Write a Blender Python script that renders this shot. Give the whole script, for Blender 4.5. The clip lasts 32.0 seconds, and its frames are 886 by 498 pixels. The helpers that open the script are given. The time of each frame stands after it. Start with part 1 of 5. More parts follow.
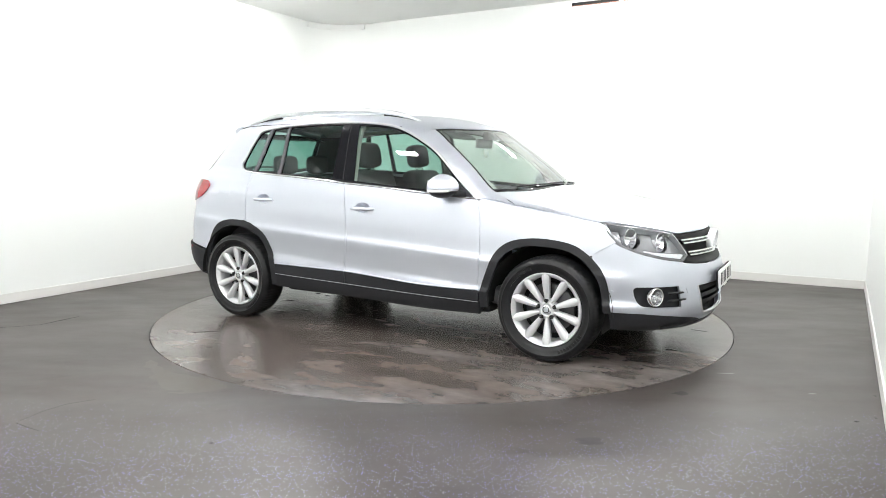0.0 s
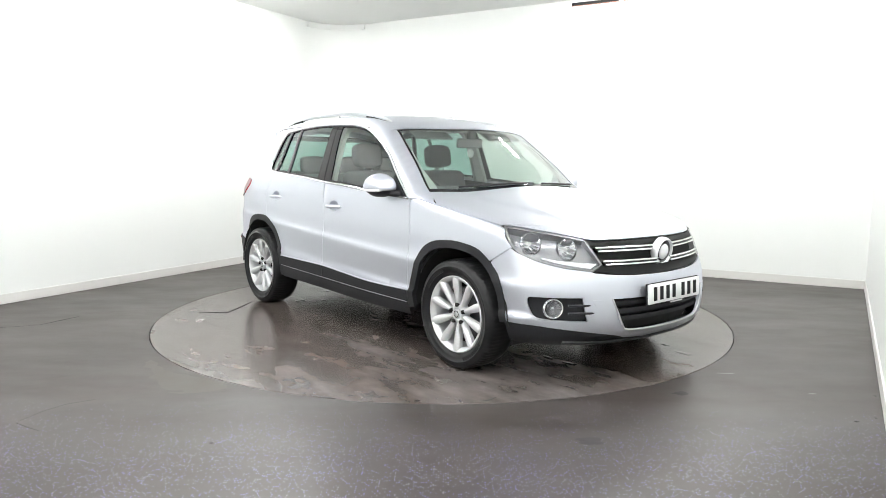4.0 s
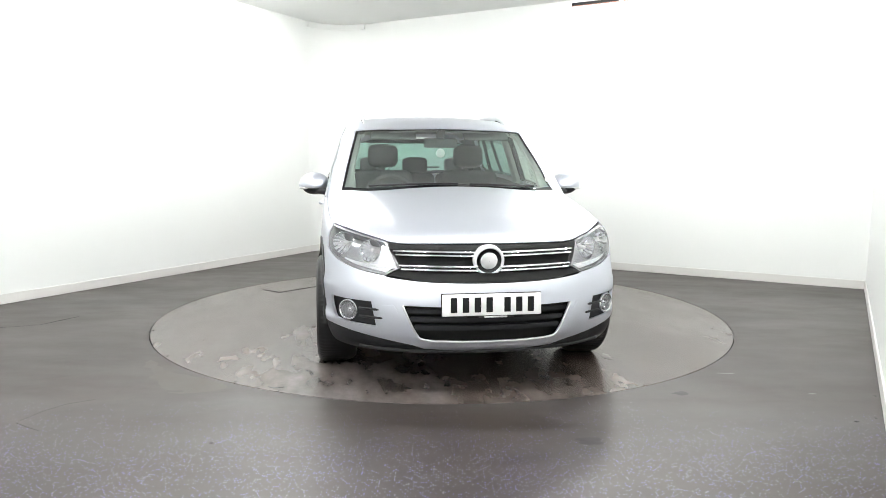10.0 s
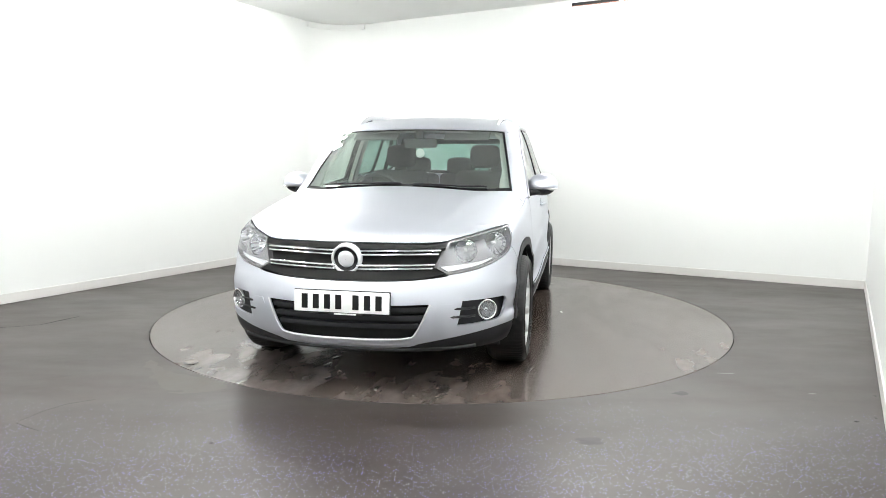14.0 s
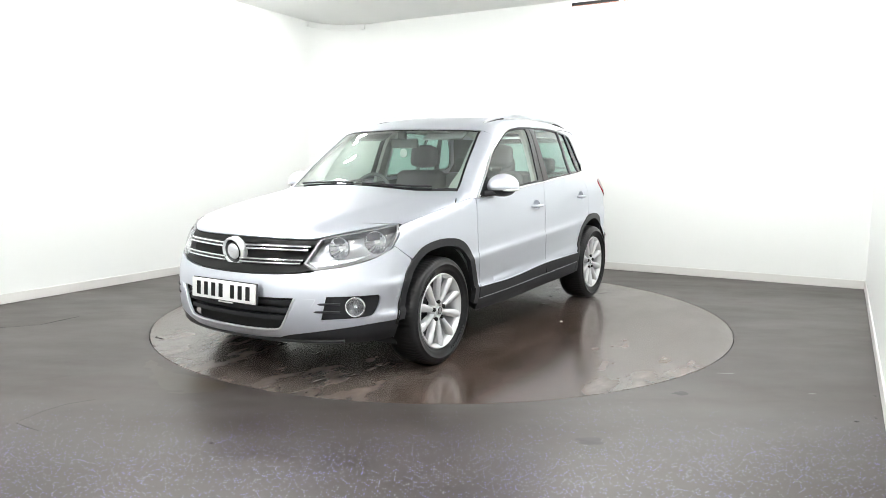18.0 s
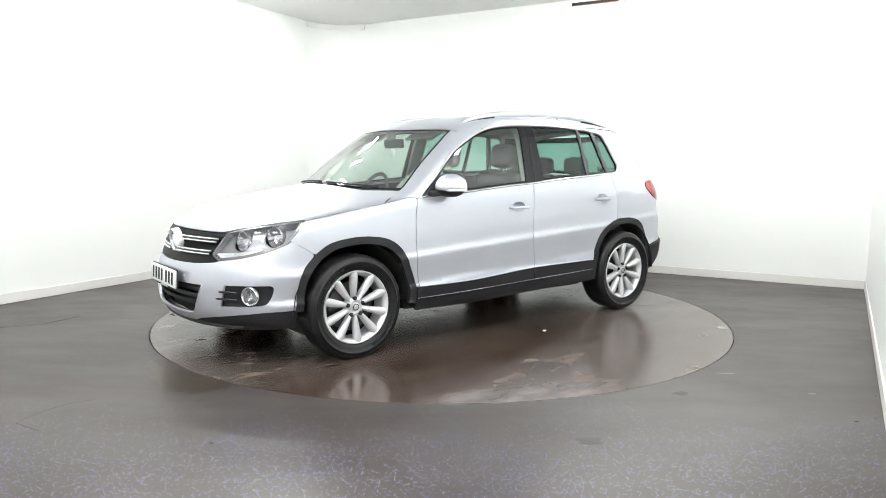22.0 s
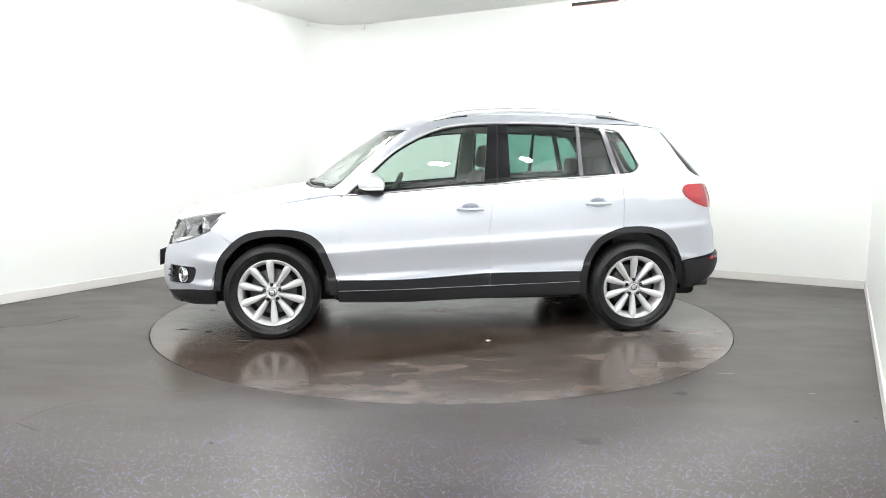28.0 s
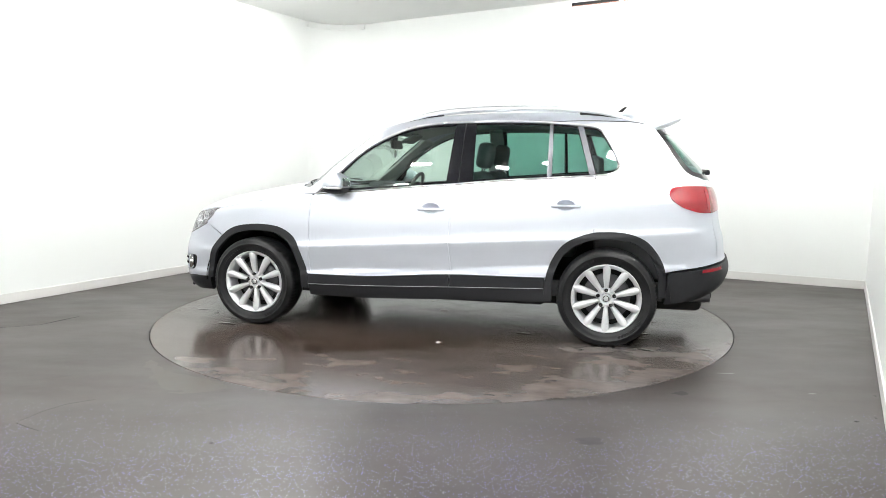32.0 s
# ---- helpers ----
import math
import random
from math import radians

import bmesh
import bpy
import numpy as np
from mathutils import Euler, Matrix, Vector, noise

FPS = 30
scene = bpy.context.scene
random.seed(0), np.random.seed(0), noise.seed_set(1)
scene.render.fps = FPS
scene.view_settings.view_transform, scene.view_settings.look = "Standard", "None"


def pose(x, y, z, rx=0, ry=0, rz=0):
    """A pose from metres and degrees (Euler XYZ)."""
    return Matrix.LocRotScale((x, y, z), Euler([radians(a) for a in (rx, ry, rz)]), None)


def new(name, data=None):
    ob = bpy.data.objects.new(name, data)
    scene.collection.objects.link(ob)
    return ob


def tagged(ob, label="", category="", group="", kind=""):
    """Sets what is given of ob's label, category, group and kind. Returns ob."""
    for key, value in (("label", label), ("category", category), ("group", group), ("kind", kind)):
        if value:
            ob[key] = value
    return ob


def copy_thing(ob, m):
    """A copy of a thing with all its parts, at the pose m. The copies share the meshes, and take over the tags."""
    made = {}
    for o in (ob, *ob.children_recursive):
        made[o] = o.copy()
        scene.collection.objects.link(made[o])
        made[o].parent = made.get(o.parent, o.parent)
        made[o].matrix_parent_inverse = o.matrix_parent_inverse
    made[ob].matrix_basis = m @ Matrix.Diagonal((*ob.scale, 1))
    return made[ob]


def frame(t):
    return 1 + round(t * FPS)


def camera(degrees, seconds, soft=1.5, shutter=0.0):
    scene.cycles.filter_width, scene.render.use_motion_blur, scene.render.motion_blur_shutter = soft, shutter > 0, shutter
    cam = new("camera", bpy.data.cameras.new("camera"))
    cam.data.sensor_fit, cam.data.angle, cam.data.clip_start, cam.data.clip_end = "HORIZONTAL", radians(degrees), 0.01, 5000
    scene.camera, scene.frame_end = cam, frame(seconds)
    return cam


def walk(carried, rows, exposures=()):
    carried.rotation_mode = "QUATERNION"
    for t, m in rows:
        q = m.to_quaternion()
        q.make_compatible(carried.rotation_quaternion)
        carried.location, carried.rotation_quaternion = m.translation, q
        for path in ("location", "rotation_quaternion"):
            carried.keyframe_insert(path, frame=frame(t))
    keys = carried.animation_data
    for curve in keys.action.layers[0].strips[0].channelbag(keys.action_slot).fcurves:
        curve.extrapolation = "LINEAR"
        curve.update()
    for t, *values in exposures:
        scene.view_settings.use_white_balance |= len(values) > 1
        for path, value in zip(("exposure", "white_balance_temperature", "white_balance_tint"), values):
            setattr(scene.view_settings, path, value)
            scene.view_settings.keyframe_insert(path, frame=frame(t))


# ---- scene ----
# A car studio: a silver SUV turns on a floor turntable before a fixed camera.
# World origin: the turntable's axis on the floor, x to the right, y away from the camera.
cam = camera(64.48, 32.0, soft=0.8)
EYE = Matrix.Translation((0, -5.723, 1.228)) @ pose(0, 0, 0, 90 - 6.992, 0, -0.071) @ pose(0, 0, 0, 0, 0, 0.262)
walk(cam, [(0, EYE), (32, EYE)], exposures=[(0, 0.0), (32, 0.0)])

# ---- world and lights ----
world = bpy.data.worlds.new("world")
world.use_nodes = True
world.node_tree.nodes["Background"].inputs[0].default_value = (0.8, 0.85, 0.9, 1)
world.node_tree.nodes["Background"].inputs[1].default_value = 0.05
scene.world = world
LAMP = 206.0  # strength of the ceiling panels


# ---- materials ----
def material(name, color, rough=0.5, metal=0.0, coat=0.0, spec=0.5):
    m = bpy.data.materials.new(name)
    m.use_nodes = True
    b = m.node_tree.nodes["Principled BSDF"]
    b.inputs["Base Color"].default_value = (*color, 1)
    b.inputs["Roughness"].default_value = rough
    b.inputs["Metallic"].default_value = metal
    b.inputs["Coat Weight"].default_value = coat
    b.inputs["Coat Roughness"].default_value = 0.04
    b.inputs["Specular IOR Level"].default_value = spec
    return m


def node(m, kind, **inputs):
    n = m.node_tree.nodes.new(kind)
    for k, v in inputs.items():
        n.inputs[k.replace("_", " ")].default_value = v
    return n


def link(m, a, b):
    m.node_tree.links.new(a, b)


def bsdf(m):
    return m.node_tree.nodes["Principled BSDF"]


def noise_node(m, scale, detail=4.0, rough=0.55, coords="Object"):
    c = m.node_tree.nodes.new("ShaderNodeTexCoord")
    n = node(m, "ShaderNodeTexNoise", Scale=scale, Detail=detail, Roughness=rough)
    link(m, c.outputs[coords], n.inputs["Vector"])
    return n


def ramp(m, fac, stops):
    r = m.node_tree.nodes.new("ShaderNodeValToRGB")
    e = r.color_ramp.elements
    while len(e) < len(stops):
        e.new(0.5)
    for s, (p, c) in zip(e, stops):
        s.position = p
        s.color = (*c, 1) if len(c) == 3 else c
    link(m, fac, r.inputs[0])
    return r


def grey(v):
    return (v, v, v)


def bump(m, height, strength, distance=0.01):
    b = node(m, "ShaderNodeBump", Strength=strength, Distance=distance)
    link(m, height, b.inputs["Height"])
    link(m, b.outputs[0], bsdf(m).inputs["Normal"])
    return b


def vary(m, color, scale, amount, rough=None, rough_amount=0.0):
    """Mottle the colour and the gloss of a material at one scale."""
    n = noise_node(m, scale)
    lo, hi = [max(0.0, c * (1 - amount)) for c in color], [min(1.0, c * (1 + amount)) for c in color]
    r = ramp(m, n.outputs[0], [(0.3, lo), (0.7, hi)])
    link(m, r.outputs[0], bsdf(m).inputs["Base Color"])
    if rough is not None:
        q = ramp(m, n.outputs[0], [(0.3, grey(rough - rough_amount)), (0.7, grey(rough + rough_amount))])
        link(m, q.outputs[0], bsdf(m).inputs["Roughness"])
    return n


# silver metallic paint: flakes under a clear coat
PAINT = material("silver_paint", (0.60, 0.62, 0.67), 0.44, 0.90, 0.25)
n = noise_node(PAINT, 1400.0, 1.0)
r = ramp(PAINT, n.outputs[0], [(0.3, (0.60, 0.62, 0.682)), (0.7, (0.69, 0.712, 0.78))])
link(PAINT, r.outputs[0], bsdf(PAINT).inputs["Base Color"])

BLACK = material("black_textured_plastic", (0.019, 0.0192, 0.0215), 0.5, spec=0.26)
n = noise_node(BLACK, 900.0, 2.0)
bump(BLACK, n.outputs[0], 0.25, 0.0005)
GLOSS = material("gloss_black_plastic", (0.008, 0.008, 0.010), 0.05, 0, 0.0, 0.35)
LINER = material("matt_black_liner", (0.012, 0.012, 0.012), 0.9)
RUBBER = material("tyre_rubber", (0.028, 0.028, 0.03), 0.62, spec=0.25)
vary(RUBBER, (0.011, 0.011, 0.0118), 14.0, 0.3, 0.40, 0.08)
ALLOY = material("silver_alloy", (0.66, 0.66, 0.675), 0.34, 0.5, 0.3)
ALLOY_DARK = material("dark_brake_metal", (0.12, 0.12, 0.125), 0.45, 0.9)
DULL_BOWL = material("grey_reflector", (0.4, 0.4, 0.41), 0.2, 0.8)
BOWL = material("bright_reflector", (0.88, 0.88, 0.9), 0.12, 0.85)
BRIGHT = material("bright_plated_plastic", (0.82, 0.83, 0.85), 0.2, 0.4)
CHROME = material("chrome", (0.86, 0.87, 0.88), 0.08, 1.0)
SATIN = material("satin_aluminium", (0.72, 0.73, 0.75), 0.3, 0.9)
RED = material("red_lens", (0.27, 0.003, 0.010), 0.07, 0, 0.6)
# window bars: the grey puts their reflected light into the colour
DIVIDER = material("window_bar_sheen", (0.10, 0.10, 0.112), 0.3, 0.5)
WHITE_PLASTIC = material("white_plate", (0.8, 0.8, 0.79), 0.35)
INK = material("plate_black", (0.01, 0.01, 0.01), 0.5, spec=0.18)
SEAT = material("dark_seat_cloth", (0.045, 0.045, 0.048), 0.9)
vary(SEAT, (0.065, 0.066, 0.07), 40.0, 0.12)
TRIM = material("dark_interior_plastic", (0.075, 0.075, 0.078), 0.6)
VISOR = material("grey_visor_cloth", (0.16, 0.165, 0.16), 0.9)
LIGHT_TRIM = material("pale_grey_headlining", (0.5, 0.51, 0.49), 0.9)


def glass(name, tint, gloss=1.0):
    """A thin pane: tinted straight-through light under a mirror that grows at grazing angles."""
    m = bpy.data.materials.new(name)
    m.use_nodes = True
    t = m.node_tree
    t.nodes.remove(t.nodes["Principled BSDF"])
    out = t.nodes["Material Output"]
    thin = t.nodes.new("ShaderNodeBsdfTransparent")
    thin.inputs[0].default_value = (*tint, 1)
    shine = t.nodes.new("ShaderNodeBsdfGlossy")
    shine.inputs["Roughness"].default_value = 0.01
    face = t.nodes.new("ShaderNodeLayerWeight")
    face.inputs[0].default_value = 0.5
    steep = t.nodes.new("ShaderNodeMath")
    steep.operation, steep.inputs[1].default_value = "POWER", 4.0
    t.links.new(face.outputs["Facing"], steep.inputs[0])
    f = t.nodes.new("ShaderNodeMapRange")
    f.inputs["To Min"].default_value, f.inputs["To Max"].default_value = 0.075 * gloss, 0.95
    t.links.new(steep.outputs[0], f.inputs["Value"])
    mix = t.nodes.new("ShaderNodeMixShader")
    t.links.new(f.outputs[0], mix.inputs[0])
    t.links.new(thin.outputs[0], mix.inputs[1])
    t.links.new(shine.outputs[0], mix.inputs[2])
    t.links.new(mix.outputs[0], out.inputs[0])
    return m


GLASS = glass("green_window_glass", (0.76, 0.88, 0.82), 1.7)
PRIVACY = glass("dark_window_glass", (0.33, 0.55, 0.49), 0.9)
SCREEN = glass("windscreen_glass", (0.74, 0.84, 0.79), 3.0)
LENS = glass("clear_lens", (0.95, 0.96, 0.97), 0.6)

WALL = material("white_wall_paint", (0.775, 0.785, 0.770), 0.55)
n = vary(WALL, (0.775, 0.785, 0.770), 0.7, 0.012)
# shaded copy of the white ceiling, greyed to dim what car and floor reflect
CEIL_DIM = material("dimmed_ceiling", (0.42, 0.42, 0.425), 0.9)
CEIL = material("white_ceiling_board", (0.76, 0.765, 0.75), 0.8)
vary(CEIL, (0.76, 0.765, 0.75), 1.3, 0.02)
SKIRT = material("off_white_skirting", (0.66, 0.645, 0.625), 0.5)
SILL_SHINE = material("grey_sill_highlight", (0.3, 0.3, 0.32), 0.5, 0.3)
RUST = material("brown_board_edge", (0.3, 0.14, 0.09), 0.8)


def floor_material(name, wet, tone=1.0):
    """Grey-brown safety vinyl: broad stains, mop streaks, a film of damp, and quartz specks with glints painted in
    towards the front.
    """
    m = material(name, (0.05, 0.048, 0.047), 0.3, spec=0.44 if wet else 0.41)
    co = m.node_tree.nodes.new("ShaderNodeTexCoord")

    def stretched(turn, sx, sy, scale, detail):
        mp = m.node_tree.nodes.new("ShaderNodeMapping")
        mp.inputs["Rotation"].default_value = (0, 0, radians(turn))
        mp.inputs["Scale"].default_value = (sx, sy, 1)
        link(m, co.outputs["Object"], mp.inputs["Vector"])
        n = node(m, "ShaderNodeTexNoise", Scale=scale, Detail=detail, Roughness=0.55)
        link(m, mp.outputs[0], n.inputs["Vector"])
        return n

    def times(a, b):
        x = m.node_tree.nodes.new("ShaderNodeMix")
        x.data_type, x.blend_type = "RGBA", "MULTIPLY"
        x.inputs[0].default_value = 1.0
        link(m, a, x.inputs[6])
        link(m, b, x.inputs[7])
        return x.outputs[2]

    def maths(kind, a, b):
        x = m.node_tree.nodes.new("ShaderNodeMath")
        x.operation = kind
        for k, v in enumerate((a, b)):
            if isinstance(v, (int, float)):
                x.inputs[k].default_value = v
            else:
                link(m, v, x.inputs[k])
        return x.outputs[0]

    streak = stretched(38 if wet else 0, 0.28, 1.5, 1.0, 3.0)
    broad = noise_node(m, 0.55, 4.0, 0.5)
    fine = noise_node(m, 9.0, 6.0, 0.7)
    blotch = stretched(12, 0.7, 1.5, 4.2, 5.0)
    c1 = ramp(m, streak.outputs[0], [(p, tuple(tone * q for q in c)) for p, c in ((0.36, (0.0315, 0.025, 0.022)), (0.5, (0.0405, 0.034, 0.0315)), (0.64, (0.0495, 0.0448, 0.0435)))])
    c2 = ramp(m, broad.outputs[0], [(0.3, (0.84, 0.80, 0.76)), (0.7, (1.12, 1.12, 1.14))])
    c3 = ramp(m, fine.outputs[0], [(0.3, (0.86, 0.86, 0.86)), (0.7, (1.10, 1.10, 1.10))])
    pale = 1.45 if wet else 1.2
    c4 = ramp(m, blotch.outputs[0], [(0.30, (0.60, 0.57, 0.53)), (0.50, (0.95, 0.94, 0.93)), (0.72, grey(pale))])
    col = times(times(times(c1.outputs[0], c2.outputs[0]), c3.outputs[0]), c4.outputs[0])
    sep = m.node_tree.nodes.new("ShaderNodeSeparateXYZ")
    link(m, co.outputs["Object"], sep.inputs[0])

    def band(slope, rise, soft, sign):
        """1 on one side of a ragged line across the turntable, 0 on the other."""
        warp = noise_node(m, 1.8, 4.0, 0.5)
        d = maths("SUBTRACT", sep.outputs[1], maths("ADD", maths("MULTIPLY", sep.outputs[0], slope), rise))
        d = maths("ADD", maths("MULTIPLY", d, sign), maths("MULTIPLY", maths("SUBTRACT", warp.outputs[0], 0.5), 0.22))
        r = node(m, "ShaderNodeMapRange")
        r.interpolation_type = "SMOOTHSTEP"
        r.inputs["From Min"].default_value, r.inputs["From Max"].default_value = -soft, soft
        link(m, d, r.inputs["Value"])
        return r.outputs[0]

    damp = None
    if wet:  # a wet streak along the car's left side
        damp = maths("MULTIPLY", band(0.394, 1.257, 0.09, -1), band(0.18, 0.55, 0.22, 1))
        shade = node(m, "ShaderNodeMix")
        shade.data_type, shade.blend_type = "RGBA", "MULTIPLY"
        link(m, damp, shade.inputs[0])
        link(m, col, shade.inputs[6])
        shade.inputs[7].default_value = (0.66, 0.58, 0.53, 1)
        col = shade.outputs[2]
    v = node(m, "ShaderNodeTexVoronoi", Scale=105.0)
    v.voronoi_dimensions = "2D"
    link(m, co.outputs["Object"], v.inputs["Vector"])
    pick = node(m, "ShaderNodeSeparateColor")
    link(m, v.outputs["Color"], pick.inputs[0])
    keep = noise_node(m, 1.6, 4.0, 0.65)
    # quartz grains: glints painted as specks, fading away from the front of the studio
    glint_fade = maths("ADD", maths("MULTIPLY", keep.outputs[0], 0.5), maths("MAXIMUM", maths("MULTIPLY", maths("ADD", sep.outputs[1], 2.6), 0.3), -0.1)) if not wet else maths("ADD", keep.outputs[0], 0.6)
    few = maths("GREATER_THAN", pick.outputs[0], maths("ADD", glint_fade, 0.66))
    both = maths("MULTIPLY", maths("LESS_THAN", v.outputs["Distance"], 0.27), few)
    hue = ramp(m, pick.outputs[1], [(0.0, (0.34, 0.34, 0.38)), (0.3, (0.24, 0.23, 0.33)), (0.6, (0.17, 0.15, 0.36)), (0.85, (0.19, 0.16, 0.52))])
    mix = m.node_tree.nodes.new("ShaderNodeMix")
    mix.data_type = "RGBA"
    link(m, both, mix.inputs[0])
    link(m, col, mix.inputs[6])
    link(m, hue.outputs[0], mix.inputs[7])
    link(m, mix.outputs[2], bsdf(m).inputs["Base Color"])
    gloss = stretched(38 if wet else 4, 0.5, 1.3, 1.3, 4.0)
    lo, hi = (0.205, 0.25) if wet else (0.34, 0.46)
    rr = ramp(m, gloss.outputs[0], [(0.28, grey(lo)), (0.72, grey(hi))])
    patch = ramp(m, blotch.outputs[0], [(0.36, grey(0.92)), (0.64, grey(1.08))])
    gl = times(rr.outputs[0], patch.outputs[0])
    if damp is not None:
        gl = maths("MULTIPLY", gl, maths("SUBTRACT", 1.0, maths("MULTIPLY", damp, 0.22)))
    link(m, gl, bsdf(m).inputs["Roughness"])
    grain = noise_node(m, 160.0, 3.0)
    bump(m, grain.outputs[0], 0.02 if wet else 0.06, 0.002)
    return m


FLOOR = floor_material("grey_vinyl_floor", False, 1.1)
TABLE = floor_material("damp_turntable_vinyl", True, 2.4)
FILM = floor_material("dried_film_vinyl", False, 1.25)
PUDDLE = material("standing_water", (0.03, 0.026, 0.023), 0.05, spec=0.5)
vary(PUDDLE, (0.034, 0.029, 0.026), 3.0, 0.3, 0.12, 0.04)
n = noise_node(PUDDLE, 14.0, 3.0)
bump(PUDDLE, n.outputs[0], 0.22, 0.006)
BROWN = material("brown_damp_stain", (0.05, 0.034, 0.02), 0.3, spec=0.42)
vary(BROWN, (0.030, 0.021, 0.013), 5.0, 0.35, 0.34, 0.04)
GROOVE = material("dark_joint", (0.006, 0.006, 0.006), 0.9)
PALE = material("pale_scuff", (0.16, 0.16, 0.16), 0.4)
STAIN = material("dull_stain", (0.022, 0.021, 0.02), 0.5)
CRACK = material("dark_scratch", (0.012, 0.011, 0.01), 0.8)

GLOW = bpy.data.materials.new("lit_diffuser")
GLOW.use_nodes = True
bsdf(GLOW).inputs["Base Color"].default_value = (0.8, 0.8, 0.8, 1)
bsdf(GLOW).inputs["Emission Color"].default_value = (0.985, 1.0, 0.985, 1)
bsdf(GLOW).inputs["Emission Strength"].default_value = LAMP


# ---- building helpers ----
def mesh_of(name, verts, faces, mat, smooth=False, normals=None):
    me = bpy.data.meshes.new(name)
    me.from_pydata([tuple(v) for v in verts], [], [tuple(f) for f in faces])
    me.materials.append(mat)
    if smooth or normals is not None:
        me.polygons.foreach_set("use_smooth", [True] * len(me.polygons))
    if normals is not None:
        me.normals_split_custom_set_from_vertices([tuple(n) for n in normals])
    me.update()
    return me


def put(name, me, parent=None, m=None, label=""):
    ob = new(name, me)
    if parent is not None:
        ob.parent = parent
    if m is not None:
        ob.matrix_basis = m
    return tagged(ob, label) if label else ob


def part(name, bm, mat, parent, label="", smooth=True, angle=None):
    """Link a bmesh as one mesh object under a thing or a part."""
    me = bpy.data.meshes.new(name)
    bmesh.ops.recalc_face_normals(bm, faces=bm.faces)
    if angle is not None:
        for e in bm.edges:
            if len(e.link_faces) == 2 and e.calc_face_angle(0) > radians(angle):
                e.smooth = False
    for f in bm.faces:
        f.smooth = smooth
    bm.to_mesh(me)
    bm.free()
    me.materials.append(mat)
    return put(name, me, parent, None, label)


def box(bm, x0, x1, y0, y1, z0, z1, bevel=0.0, segments=2, m=None):
    """A box with bevelled edges, added to bm."""
    b = bmesh.new()
    bmesh.ops.create_cube(b, size=1)
    for v in b.verts:
        v.co = Vector(((x0 + x1) / 2 + v.co.x * (x1 - x0), (y0 + y1) / 2 + v.co.y * (y1 - y0), (z0 + z1) / 2 + v.co.z * (z1 - z0)))
    if bevel:
        bmesh.ops.bevel(b, geom=b.edges[:], offset=bevel, segments=segments, affect="EDGES", profile=0.5)
    if m is not None:
        bmesh.ops.transform(b, matrix=m, verts=b.verts)
    me = bpy.data.meshes.new("tmp")
    b.to_mesh(me)
    b.free()
    bm.from_mesh(me)
    bpy.data.meshes.remove(me)
    return bm


def lathe(profile, n=48, axis="y"):
    """Turn a profile of (radius, along) about an axis; returns verts and faces."""
    v, f = [], []
    for k in range(n):
        a = 2 * math.pi * k / n
        for r, h in profile:
            p = (r * math.cos(a), h, r * math.sin(a)) if axis == "y" else (r * math.cos(a), r * math.sin(a), h)
            v.append(p)
    m = len(profile)
    for k in range(n):
        for i in range(m - 1):
            a, b = k * m + i, ((k + 1) % n) * m + i
            f.append((a, a + 1, b + 1, b))
    return v, f


def sweep(points, radius, n=8, closed=False, flat=1.0):
    """A bent bar along 3D points: verts and faces. flat squeezes its height."""
    P = [Vector(p) for p in points]
    v, f = [], []
    for i, p in enumerate(P):
        a = P[(i - 1) % len(P)] if closed or i else p
        b = P[(i + 1) % len(P)] if closed or i < len(P) - 1 else p
        t = (b - a).normalized()
        side = t.cross(Vector((0, 0, 1)))
        side = side.normalized() if side.length > 1e-4 else Vector((1, 0, 0))
        up = side.cross(t)
        r = radius[i] if isinstance(radius, (list, tuple)) else radius
        for k in range(n):
            q = 2 * math.pi * k / n
            v.append(p + side * (r * math.cos(q)) + up * (r * flat * math.sin(q)))
    m = len(P)
    for i in range(m if closed else m - 1):
        for k in range(n):
            a, b = i * n + k, i * n + (k + 1) % n
            c, d = ((i + 1) % m) * n + (k + 1) % n, ((i + 1) % m) * n + k
            f.append((a, b, c, d))
    if not closed:
        f.append(tuple(reversed(range(n))))
        f.append(tuple(range((m - 1) * n, m * n)))
    return v, f


# ---- the room: a white box turned by thirty degrees, with one rounded corner ----
TURN = -29.65
CORNER = (-1.55, 4.43)
ROOM_W, ROOM_L, ROOM_H = 6.625, 10.2, 3.10
ROOM = Matrix.Translation((*CORNER, 0)) @ pose(0, 0, 0, 0, 0, TURN)  # u along the far wall, v negative towards the camera


def room_mesh(name, verts, faces, mat, label, smooth=False):
    me = mesh_of(name, [ROOM @ Vector(v) for v in verts], faces, mat, smooth)
    return tagged(put(name, me), label, "", "", "structure")


def slab(name, x0, x1, y0, y1, z0, z1, mat, label, bevel=0.0, m=None):
    bm = box(bmesh.new(), x0, x1, y0, y1, z0, z1, bevel, 2, m)
    bmesh.ops.transform(bm, matrix=ROOM, verts=bm.verts)
    ob = part(name, bm, mat, None, "", smooth=False)
    return tagged(ob, label, "", "", "structure")


RAD = 0.55  # the rounded corner
arc = [(RAD - RAD * math.cos(a), -RAD + RAD * math.sin(a)) for a in [math.pi / 2 * k / 16 for k in range(17)]]


